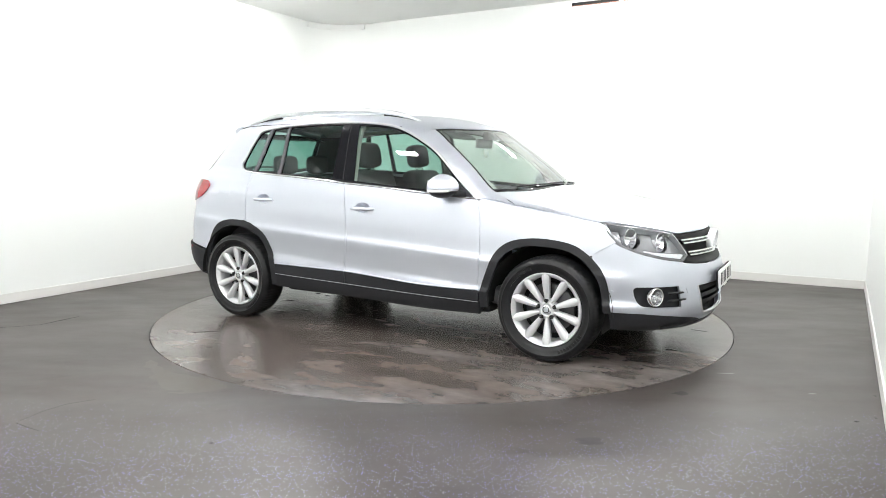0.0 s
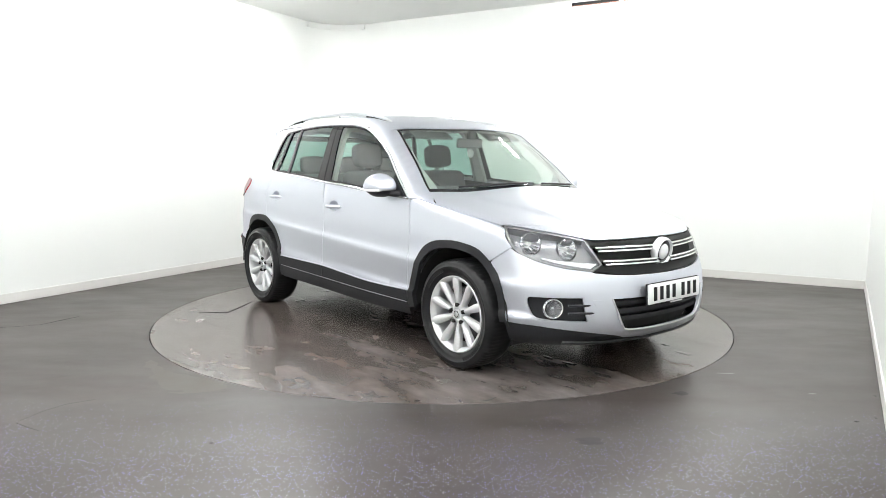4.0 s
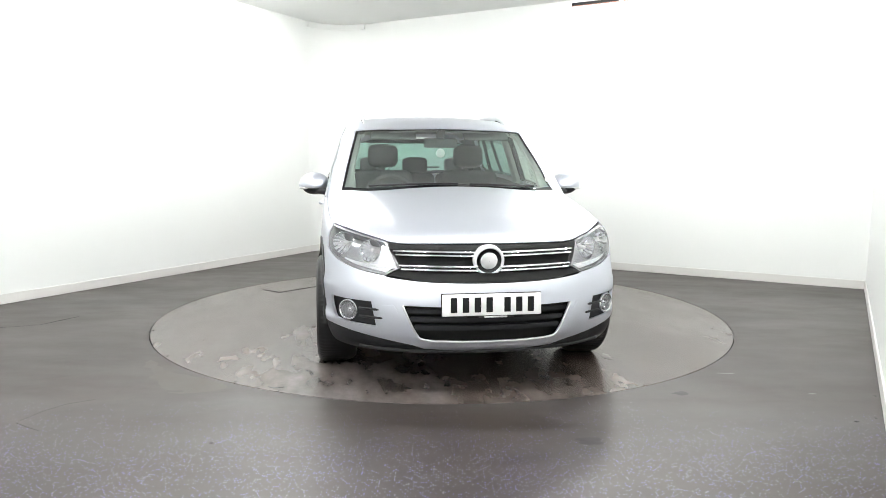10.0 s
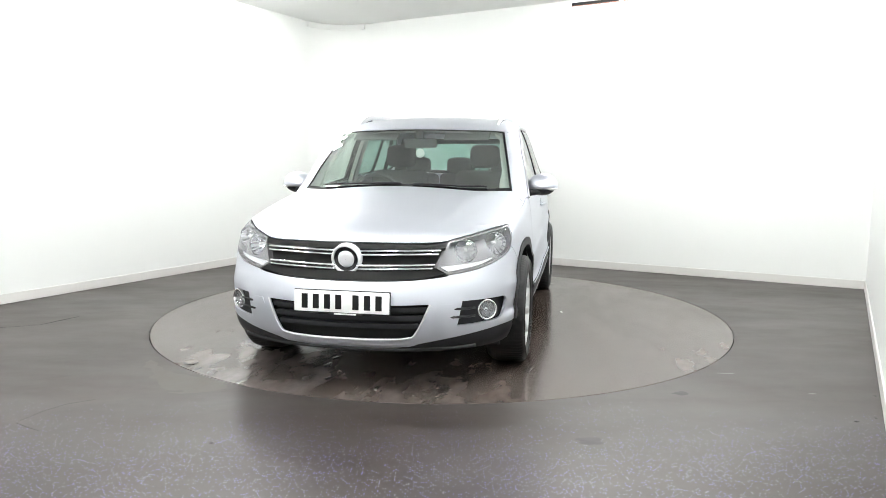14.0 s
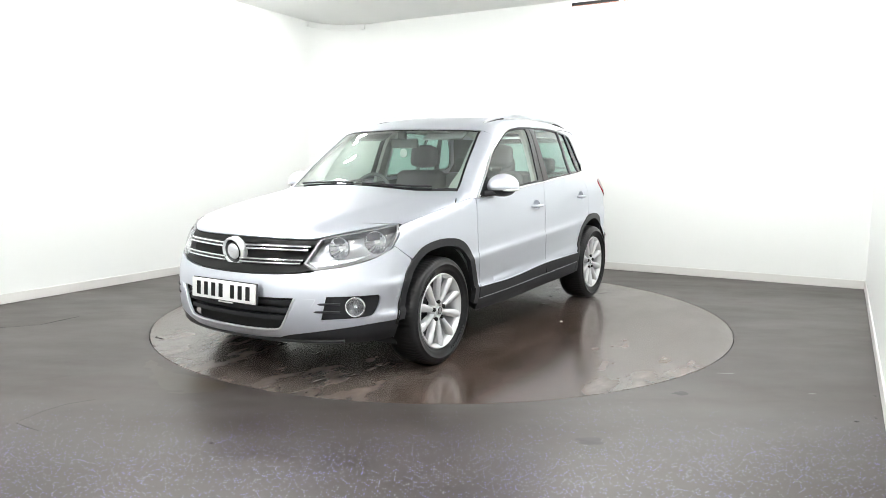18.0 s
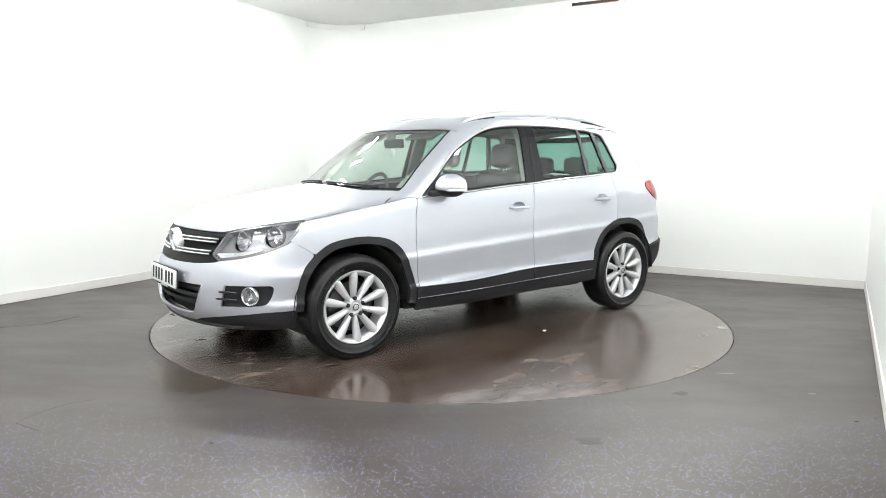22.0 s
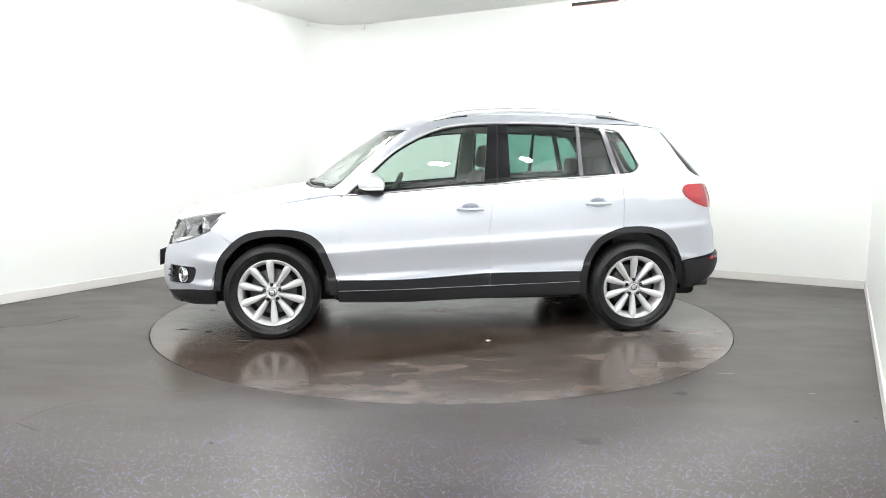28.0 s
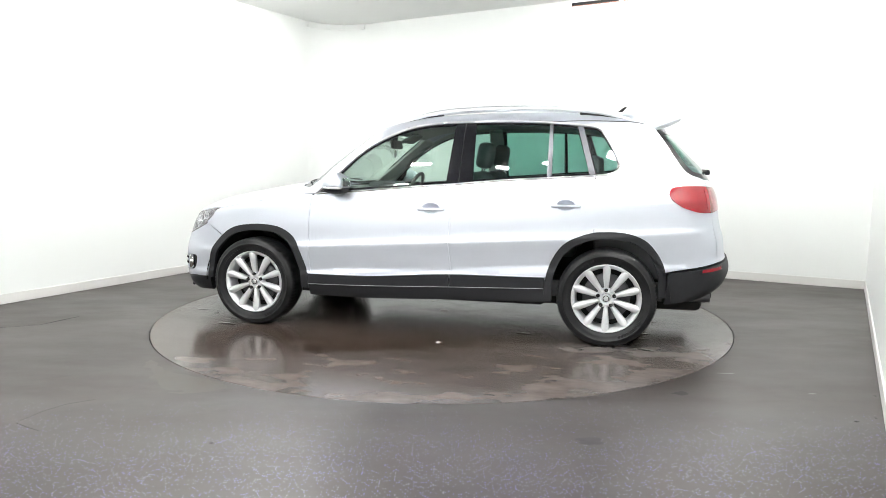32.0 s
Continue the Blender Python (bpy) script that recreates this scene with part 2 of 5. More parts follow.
def curved(name, z0, z1, inset, thick, mat, label):
    v, f = [], []
    for x, y in arc:
        cx, cy = RAD, -RAD
        for r in (RAD - inset, RAD - inset + thick):
            k = r / RAD
            for z in (z0, z1):
                v.append((cx + (x - cx) * k, cy + (y - cy) * k, z))
    for i in range(len(arc) - 1):
        a, b = 4 * i, 4 * i + 4
        f += [(a, b, b + 1, a + 1), (a + 2, a + 3, b + 3, b + 2), (a + 1, b + 1, b + 3, a + 3), (a, a + 2, b + 2, b)]
    f += [(0, 1, 3, 2), (4 * len(arc) - 4, 4 * len(arc) - 2, 4 * len(arc) - 1, 4 * len(arc) - 3)]
    bm = bmesh.new()
    bm.from_mesh(mesh_of(name, [ROOM @ Vector(q) for q in v], f, mat))
    return tagged(part(name, bm, mat, None, "", True, 30), label, "", "", "structure")


LEAN = Matrix.Translation((0, -RAD, 0)) @ pose(0, 0, 0, 0, 0, 1.65) @ Matrix.Translation((0, RAD, 0))  # the side wall is not quite square
slab("wall_left", -0.15, 0, -ROOM_L, -RAD, 0, ROOM_H, WALL, "plain white painted studio wall with a low skirting", 0.0, LEAN)
slab("wall_far", RAD, ROOM_W, 0, 0.15, 0, ROOM_H, WALL, "plain white painted studio wall behind the turntable")
curved("wall_corner", 0, ROOM_H, 0.0, 0.15, WALL, "softly rounded white corner between two studio walls")
slab("wall_right", ROOM_W, ROOM_W + 0.15, -ROOM_L, 0.15, 0, ROOM_H, WALL, "plain white painted side wall of the studio")
slab("wall_behind", -0.15, ROOM_W + 0.15, -ROOM_L - 0.15, -ROOM_L, 0, ROOM_H, WALL, "plain white wall that closes the studio")
slab("baseboard_left", 0, 0.012, -ROOM_L, -RAD, 0, 0.085, SKIRT, "low white skirting board", 0.003, LEAN)
slab("baseboard_far", RAD, ROOM_W, -0.012, 0, 0, 0.085, SKIRT, "low white skirting board", 0.003)
slab("baseboard_right", ROOM_W - 0.012, ROOM_W, -ROOM_L, -0.012, 0, 0.085, SKIRT, "low white skirting board", 0.003)
curved("baseboard_corner", 0, 0.085, 0.012, 0.012, SKIRT, "low white skirting board round the corner")
curved("trim_corner", ROOM_H - 0.07, ROOM_H, 0.015, 0.015, WALL, "white cove trim in the rounded corner")
slab("ceiling_slot", 3.50, 4.05, -0.006, 0.004, ROOM_H - 0.062, ROOM_H - 0.03, LINER, "dark gap between wall and ceiling board")
slab("ceiling_slot_edge", 3.50, 4.2, -0.012, 0.004, ROOM_H - 0.070, ROOM_H - 0.063, RUST, "brown edge of a ceiling board")
slab("ceiling", -0.15, ROOM_W + 0.15, -4.3, 0.15, ROOM_H, ROOM_H + 0.1, CEIL, "plain white studio ceiling over the turntable")
# out of view; its grey is put in to darken reflections
slab("ceiling_near", -0.15, ROOM_W + 0.15, -ROOM_L - 0.15, -4.3, ROOM_H, ROOM_H + 0.1, CEIL_DIM, "unseen ceiling over the front of the studio, greyed to dim reflections")

# floor: one sheet with a round hole for the turntable
R_TABLE = 2.238
GAP = 0.008
N = 128
bm = bmesh.new()
ring = [bm.verts.new(((R_TABLE + GAP) * math.cos(2 * math.pi * k / N), (R_TABLE + GAP) * math.sin(2 * math.pi * k / N), 0)) for k in range(N)]
low = [bm.verts.new((v.co.x, v.co.y, -0.03)) for v in ring]
far = []
for v in ring:
    d = Vector((v.co.x, v.co.y, 0)).normalized()
    q = ROOM.inverted() @ Vector((0, 0, 0))
    w = ROOM.to_3x3().inverted() @ d
    s = min(k for k in (((-0.1 - q.x) / w.x) if w.x < 0 else ((ROOM_W + 0.1 - q.x) / w.x if w.x else 1e9), ((-ROOM_L - 0.1 - q.y) / w.y) if w.y < 0 else ((0.1 - q.y) / w.y if w.y else 1e9)))
    far.append(bm.verts.new(d * s))
for k in range(N):
    j = (k + 1) % N
    bm.faces.new((ring[k], ring[j], far[j], far[k]))
    bm.faces.new((low[k], low[j], ring[j], ring[k]))
for c in [(0, 0), (ROOM_W, 0), (ROOM_W, -ROOM_L), (0, -ROOM_L)]:
    p = ROOM @ Vector((c[0] + (0.1 if c[0] else -0.1), c[1] + (-0.1 if c[1] else 0.1), 0))
    ks = sorted(range(N), key=lambda k: (far[k].co - p).length)[:2]
    vp = bm.verts.new(p)
    bm.faces.new((far[ks[0]], far[ks[1]], vp))
tagged(part("floor", bm, FLOOR, None, "", smooth=False), "damp grey-brown safety vinyl floor with glittering specks", "", "", "structure")
bm = bmesh.new()
bmesh.ops.create_circle(bm, cap_ends=True, radius=R_TABLE + 0.3, segments=64)
bmesh.ops.translate(bm, vec=(0, 0, -0.03), verts=bm.verts)
tagged(part("floor_pit", bm, GROOVE, None, "", smooth=False), "dark pit under the turntable's joint", "", "", "structure")

# turntable
v, f = [], []
for r, z in ((R_TABLE, -0.028), (R_TABLE, -0.002), (R_TABLE - 0.0005, -0.001)):
    v += [(r * math.cos(2 * math.pi * k / N), r * math.sin(2 * math.pi * k / N), z) for k in range(N)]
for i in range(2):
    f += [(i * N + k, i * N + (k + 1) % N, (i + 1) * N + (k + 1) % N, (i + 1) * N + k) for k in range(N)]
f.append(tuple(range(2 * N, 3 * N)))
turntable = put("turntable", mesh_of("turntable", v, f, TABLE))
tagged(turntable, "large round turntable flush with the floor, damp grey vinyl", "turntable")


def ribbon(points, width, z=0.0015):
    """A thin flat strip along points on the floor."""
    v, f = [], []
    P = [Vector((*p, 0)) for p in points]
    for i, p in enumerate(P):
        t = (P[min(i + 1, len(P) - 1)] - P[max(i - 1, 0)]).normalized()
        side = Vector((-t.y, t.x, 0)) * (width / 2 * (0.35 if i in (0, len(P) - 1) else 1.0))
        v += [(p + side)[:2] + (z,), (p - side)[:2] + (z,), (p + side * 1.1)[:2] + (0.0002,), (p - side * 1.1)[:2] + (0.0002,)]
    for i in range(len(P) - 1):
        a, b = 4 * i, 4 * i + 4
        f += [(a, a + 1, b + 1, b), (a + 2, a, b, b + 2), (a + 1, a + 3, b + 3, b + 1)]
    return v, f


def blot(x, y, rx, ry, turn=0.0, n=18, z=0.0012):
    """A flat irregular spot on the floor."""
    rnd = random.Random(int(1000 * (x + 3 * y)))
    v = [(x, y, z)]
    for k in range(n):
        a = 2 * math.pi * k / n
        r = 1 + rnd.uniform(-0.28, 0.28)
        p = pose(0, 0, 0, 0, 0, turn) @ Vector((rx * r * math.cos(a), ry * r * math.sin(a), 0))
        v.append((x + p.x, y + p.y, 0.0004))
    return v, [(0, 1 + k, 1 + (k + 1) % n) for k in range(n)]


# marks on the turntable, which turn with it
put("scratch", mesh_of("scratch", *ribbon([(-1.25, -1.56), (-1.16, -1.47), (-1.08, -1.39), (-1.10, -1.37), (-1.24, -1.20), (-1.39, -1.03)], 0.014), CRACK), turntable, None, "dark angled scratch")
put("scratch", mesh_of("scratch", *ribbon([(1.80, -1.25), (1.83, -1.22), (1.82, -1.15)], 0.013), CRACK), turntable, None, "short dark scratch")
put("paper_scrap", mesh_of("paper_scrap", *blot(-0.215, 0.97, 0.016, 0.011, 20, 8, 0.006), WHITE_PLASTIC), turntable, None, "scrap of white paper")
# marks on the floor round it
for pts, w, ink in (([(-3.28, -0.62), (-3.15, -0.58), (-3.03, -0.52)], 0.008, STAIN), ([(-3.03, -0.52), (-2.96, -0.38), (-2.89, -0.24)], 0.014, CRACK), ([(-2.01, -2.52), (-1.97, -2.38), (-1.91, -2.27), (-1.80, -2.20)], 0.003, STAIN), ([(-2.01, -2.53), (-1.93, -2.58), (-1.84, -2.63)], 0.003, STAIN)):
    tagged(put("floor_scratch", mesh_of("floor_scratch", *ribbon(pts, w), ink)), "thin dark scratch in the vinyl floor", "scratch", "marks on the floor")
for x, y, rx, ry, mat, lab in ((1.69, -1.69, 0.05, 0.008, PALE, "pale scuff on the vinyl floor"), (2.00, -2.06, 0.022, 0.008, PALE, "pale scuff on the vinyl floor"), (1.29, -2.06, 0.045, 0.03, STAIN, "dull round stain on the vinyl floor"), (0.66, -2.72, 0.055, 0.05, STAIN, "dull round stain on the vinyl floor"),
                              (2.00, -2.47, 0.014, 0.008, CRACK, "small dark chip in the vinyl floor"), (2.32, -2.09, 0.008, 0.006, CRACK, "small dark chip in the vinyl floor"), (2.12, -2.42, 0.007, 0.006, CRACK, "small dark chip in the vinyl floor"), (-1.01, -2.76, 0.011, 0.009, CRACK, "small dark chip in the vinyl floor")):
    tagged(put("floor_mark", mesh_of("floor_mark", *blot(x, y, rx, ry), mat)), lab, "floor mark", "marks on the floor")


# ceiling lights
def ceiling_light(x, y, w=0.30, l=0.15):
    ob = new("ceiling_light")
    ob.matrix_basis = ROOM @ Matrix.Translation((x, y, ROOM_H))
    bm = bmesh.new()
    for a in ((-w / 2 - 0.02, -w / 2, -l / 2 - 0.02, l / 2 + 0.02), (w / 2, w / 2 + 0.02, -l / 2 - 0.02, l / 2 + 0.02), (-w / 2, w / 2, -l / 2 - 0.02, -l / 2), (-w / 2, w / 2, l / 2, l / 2 + 0.02)):
        box(bm, *a, -0.03, -0.001, 0.003)
    part("frame", bm, WHITE_PLASTIC, ob, smooth=False)
    bm = box(bmesh.new(), -w / 2, w / 2, -l / 2, l / 2, -0.065, -0.002)
    part("diffuser", bm, GLOW, ob, "glowing white diffuser", smooth=False)
    return tagged(ob, "small white surface-mounted ceiling light, lit", "ceiling light", "ceiling lights of the studio")


AT = ROOM.inverted()
first = ceiling_light(*(AT @ Vector((-0.6, -3.3, 0)))[:2])
for x, y in ((-1.7, -3.0), (0.5, -3.2), (1.5, -2.7), (2.45, -1.2), (-2.4, -0.4), (-2.45, -1.8), (-2.0, 1.5), (-1.8, 2.3), (1.65, 1.85), (2.6, 0.9), (0.4, -6.0), (-2.0, -5.4), (-4.0, -3.9), (-3.1, -5.0), (-1.4, -6.3)):
    p = AT @ Vector((x, y, 0))
    copy_thing(first, ROOM @ Matrix.Translation((p.x, p.y, ROOM_H)))


# ---- the car's body form: one smooth solid from which every panel is drawn ----
# Car space: x forward, y to the car's left, z up, origin on the ground midway between the axles.
def curve(xs, ys):
    """A smooth curve without overshoot through the given knots."""
    xs, ys = np.array(xs, float), np.array(ys, float)
    h, d = np.diff(xs), np.diff(ys) / np.diff(xs)
    m = np.zeros(len(xs))
    for i in range(1, len(xs) - 1):
        if d[i - 1] * d[i] > 0:
            w1, w2 = 2 * h[i] + h[i - 1], h[i] + 2 * h[i - 1]
            m[i] = (w1 + w2) / (w1 / d[i - 1] + w2 / d[i])
    m[0], m[-1] = d[0], d[-1]

    def at(x):
        x = np.asarray(x, float)
        k = np.clip(np.searchsorted(xs, x) - 1, 0, len(xs) - 2)
        t = np.clip((x - xs[k]) / h[k], 0, 1)
        y = (ys[k] * (1 + 2 * t) * (1 - t) ** 2 + m[k] * h[k] * t * (1 - t) ** 2 + ys[k + 1] * t * t * (3 - 2 * t) + m[k + 1] * h[k] * t * t * (t - 1))
        return y + np.where(x < xs[0], (x - xs[0]) * m[0], 0) + np.where(x > xs[-1], (x - xs[-1]) * m[-1], 0)
    return at


SIDE_Z = curve([0.20, 0.30, 0.40, 0.438, 0.472, 0.56, 0.640, 0.660, 0.700, 0.735, 0.80, 0.90, 1.00, 1.05, 1.10, 1.20, 1.35, 1.50, 1.60],
               [0.83, 0.878, 0.894, 0.897, 0.8865, 0.8895, 0.8950, 0.8958, 0.8855, 0.8825, 0.8800, 0.871, 0.858, 0.846, 0.834, 0.804, 0.758, 0.697, 0.635])
SIDE_X = curve([-2.3, -2.1, -1.9, -1.7, -1.4, -1.0, -0.5, 0.5, 1.0, 1.3, 1.65, 1.94, 2.1, 2.25],
               [-0.34, -0.20, -0.115, -0.07, -0.032, -0.008, 0.0, 0.0, -0.003, -0.011, -0.036, -0.095, -0.168, -0.27])
TOP_X = curve([-2.2, -1.85, -1.67, -1.4, -1.0, -0.5, 0.0, 0.3, 0.5, 0.65, 0.85, 1.10, 1.17, 1.3, 1.5, 1.7, 1.85, 1.98, 2.07, 2.12, 2.2],
              [1.50, 1.568, 1.590, 1.600, 1.606, 1.608, 1.590, 1.548, 1.487, 1.392, 1.255, 1.075, 1.055, 1.034, 1.000, 0.962, 0.928, 0.886, 0.840, 0.790, 0.62])
NOSE_Z = curve([0.15, 0.22, 0.27, 0.32, 0.42, 0.52, 0.58, 0.64, 0.72, 0.80, 0.90, 1.1],
               [1.98, 2.10, 2.165, 2.185, 2.195, 2.195, 2.188, 2.165, 2.140, 2.115, 2.08, 2.0])
TAIL_Z = curve([0.24, 0.30, 0.36, 0.42, 0.50, 0.555, 0.60, 0.70, 0.80, 1.00, 1.10, 1.14, 1.33, 1.46, 1.56, 1.7],
               [-1.84, -1.99, -2.08, -2.13, -2.150, -2.140, -2.125, -2.115, -2.085, -2.050, -2.01, -1.99, -1.82, -1.70, -1.62, -1.5])


def smooth_max(a, b, k):
    return np.maximum(a, b) + np.maximum(k - np.abs(a - b), 0) ** 2 / (4 * k)


def body(P):
    """Signed distance, roughly, of points (n, 3) from the body's skin."""
    x, y, z = P[:, 0], np.abs(P[:, 1]), P[:, 2]
    # the crease and the belt rise towards the tail; the cabin draws in behind the rear doors
    zz = z + 0.06 * x * np.interp(z, [0.30, 0.50, 1.08, 1.30], [0, 1, 1, 0])
    cabin = 0.08 * np.interp(-x, [0.7, 1.5], [0, 1]) * np.interp(z, [0.98, 1.18], [0, 1])
    side = y - SIDE_Z(zz) - SIDE_X(x) + cabin
    shift = x + 0.36 * y * y
    slope = (TOP_X(shift + 0.01) - TOP_X(shift - 0.01)) / 0.02
    ridge = 0.010 / (1 + np.exp(np.clip((y - np.interp(x, [1.0, 2.0], [0.62, 0.46])) / 0.014, -40, 40))) * np.interp(x, [1.02, 1.2, 1.85, 2.05], [0, 1, 1, 0])
    top = (z - TOP_X(shift) - ridge + 0.07 * y * y) / np.sqrt(1 + slope * slope)
    nose = x - NOSE_Z(z) + 0.28 * y ** 2 + 0.36 * y ** 4
    tail = (TAIL_Z(z) + 0.18 * y ** 2 + 0.16 * y ** 4 - x) / np.where(z > 1.12, 1.36, 1.05)
    kst = np.interp(x, [-1.8, -0.5, 0.3, 0.9, 1.2, 1.8], [0.13, 0.11, 0.09, 0.045, 0.06, 0.07])
    d = smooth_max(side, top, kst)
    d = smooth_max(d, nose, 0.08)
    return smooth_max(d, tail, 0.10)


def slope_of(P):
    e = 0.004
    g = np.stack([body(P + np.eye(3)[i] * e) - body(P - np.eye(3)[i] * e) for i in range(3)], 1)
    return g / np.maximum(np.linalg.norm(g, axis=1, keepdims=True), 1e-9)


# Ways to lay a flat outline onto the skin: u, v and the ray that leads inwards
def ray_side(uv):
    o = np.stack([uv[:, 0], np.full(len(uv), 1.2), uv[:, 1]], 1)
    return o, np.tile([0.0, -1.0, 0.0], (len(uv), 1))


def ray_top(uv):
    o = np.stack([uv[:, 0], uv[:, 1], np.full(len(uv), 1.9)], 1)
    return o, np.tile([0.0, 0.0, -1.0], (len(uv), 1))


def ray_round(xc, sign):
    """u: degrees about an upright axis at xc, counted from straight ahead (or behind); v: height."""
    def rays(uv):
        a = np.radians(uv[:, 0])
        d = np.stack([sign * np.cos(a), np.sin(a), 0 * a], 1)
        o = np.array([xc, 0, 0]) + 1.9 * d
        o[:, 2] = uv[:, 1]
        return o, -d
    return rays


ray_nose, ray_tail = ray_round(1.0, 1), ray_round(-1.0, -1)


def ray_edge(uv):
    """For the roof's edges: slanting in from above the shoulder."""
    s = math.sqrt(0.5)
    o = np.stack([uv[:, 0], np.full(len(uv), 0.0), np.full(len(uv), 0.0)], 1)
    o += np.outer(uv[:, 1], [0, -s, s]) + np.array([0, 1.4 * s * 1.6, 1.4 * s * 1.6])
    return o, np.tile([0.0, -s, -s], (len(uv), 1))


def onto(rays, uv, offset=0.0):
    uv = np.asarray(uv, float)
    o, d = rays(uv)
    steps = np.linspace(0, 2.6, 131)
    best = np.full(len(uv), np.nan)
    prev = body(o) - offset
    for k in range(1, len(steps)):
        cur = body(o + d * steps[k]) - offset
        hit = np.isnan(best) & (prev > 0) & (cur <= 0)
        best[hit] = steps[k - 1]
        prev = cur
    bad = np.isnan(best)
    best[bad] = 0.9
    lo, hi = best.copy(), best + 0.02
    for _ in range(22):
        mid = (lo + hi) / 2
        inside = body(o + d * mid[:, None]) - offset <= 0
        hi, lo = np.where(inside, mid, hi), np.where(inside, lo, mid)
    return o + d * lo[:, None]


def spline(pts, step):
    """A smooth run through a few points, as many short steps."""
    P = [np.array(p, float) for p in pts]
    if len(P) == 2:
        n = max(1, int(np.ceil(np.linalg.norm(P[1] - P[0]) / step)))
        return [P[0] + (P[1] - P[0]) * k / n for k in range(n + 1)]
    Q = [2 * P[0] - P[1]] + P + [2 * P[-1] - P[-2]]
    out = []
    for i in range(1, len(Q) - 2):
        n = max(2, int(np.ceil(np.linalg.norm(Q[i + 1] - Q[i]) / step)))
        for k in range(n):
            t = k / n
            out.append(0.5 * (2 * Q[i] + (Q[i + 1] - Q[i - 1]) * t + (2 * Q[i - 1] - 5 * Q[i] + 4 * Q[i + 1] - Q[i + 2]) * t * t + (3 * Q[i] - Q[i - 1] - 3 * Q[i + 1] + Q[i + 2]) * t ** 3))
    return out + [P[-1]]


def outline(runs, step):
    """Join runs of points into one closed outline; each run is smooth, corners lie between the runs."""
    out = []
    for run in runs:
        s = spline(run, step)
        for p in s:
            if not out or np.linalg.norm(p - out[-1]) > 1e-5:
                out.append(p)
    if np.linalg.norm(out[0] - out[-1]) < 1e-5:
        out.pop()
    return np.array(out)


def inside(poly, q):
    x, y = q[:, 0][:, None], q[:, 1][:, None]
    a, b = poly, np.roll(poly, -1, 0)
    cross = ((a[:, 1] > y) != (b[:, 1] > y)) & (x < (b[:, 0] - a[:, 0]) * (y - a[:, 1]) / (b[:, 1] - a[:, 1] + 1e-12) + a[:, 0])
    return cross.sum(1) % 2 == 1


def edge_distance(poly, q):
    best = np.full(len(q), 1e9)
    for a, b in zip(poly, np.roll(poly, -1, 0)):
        ab = b - a
        t = np.clip(((q - a) @ ab) / max(ab @ ab, 1e-12), 0, 1)
        best = np.minimum(best, np.linalg.norm(q - a - t[:, None] * ab, axis=1))
    return best


from mathutils.geometry import delaunay_2d_cdt


def fill(loops, step):
    """Triangles inside outlines (the first is the rim, the rest are holes)."""
    lo, hi = loops[0].min(0), loops[0].max(0)
    gx, gy = np.meshgrid(np.arange(lo[0], hi[0], step), np.arange(lo[1], hi[1], step))
    gx = gx + (np.arange(gx.shape[0]) % 2)[:, None] * step / 2
    q = np.stack([gx.ravel(), gy.ravel()], 1)
    ok = inside(loops[0], q)
    for h in loops[1:]:
        ok &= ~inside(h, q)
    q = q[ok]
    for h in loops:
        q = q[edge_distance(h, q) > step * 0.45]
    pts, edges, n = [], [], 0
    for h in loops:
        edges += [(n + k, n + (k + 1) % len(h)) for k in range(len(h))]
        pts += [tuple(p) for p in h]
        n += len(h)
    pts += [tuple(p) for p in q]
    v, e, f, *_ = delaunay_2d_cdt([Vector(p) for p in pts], edges, [], 0, 1e-7)
    v = np.array([tuple(p) for p in v])
    tri = []
    for t in f:
        m = v[list(t)].mean(0)[None]
        if inside(loops[0], m)[0] and not any(inside(h, m)[0] for h in loops[1:]):
            tri.append(tuple(t))
    return v, tri


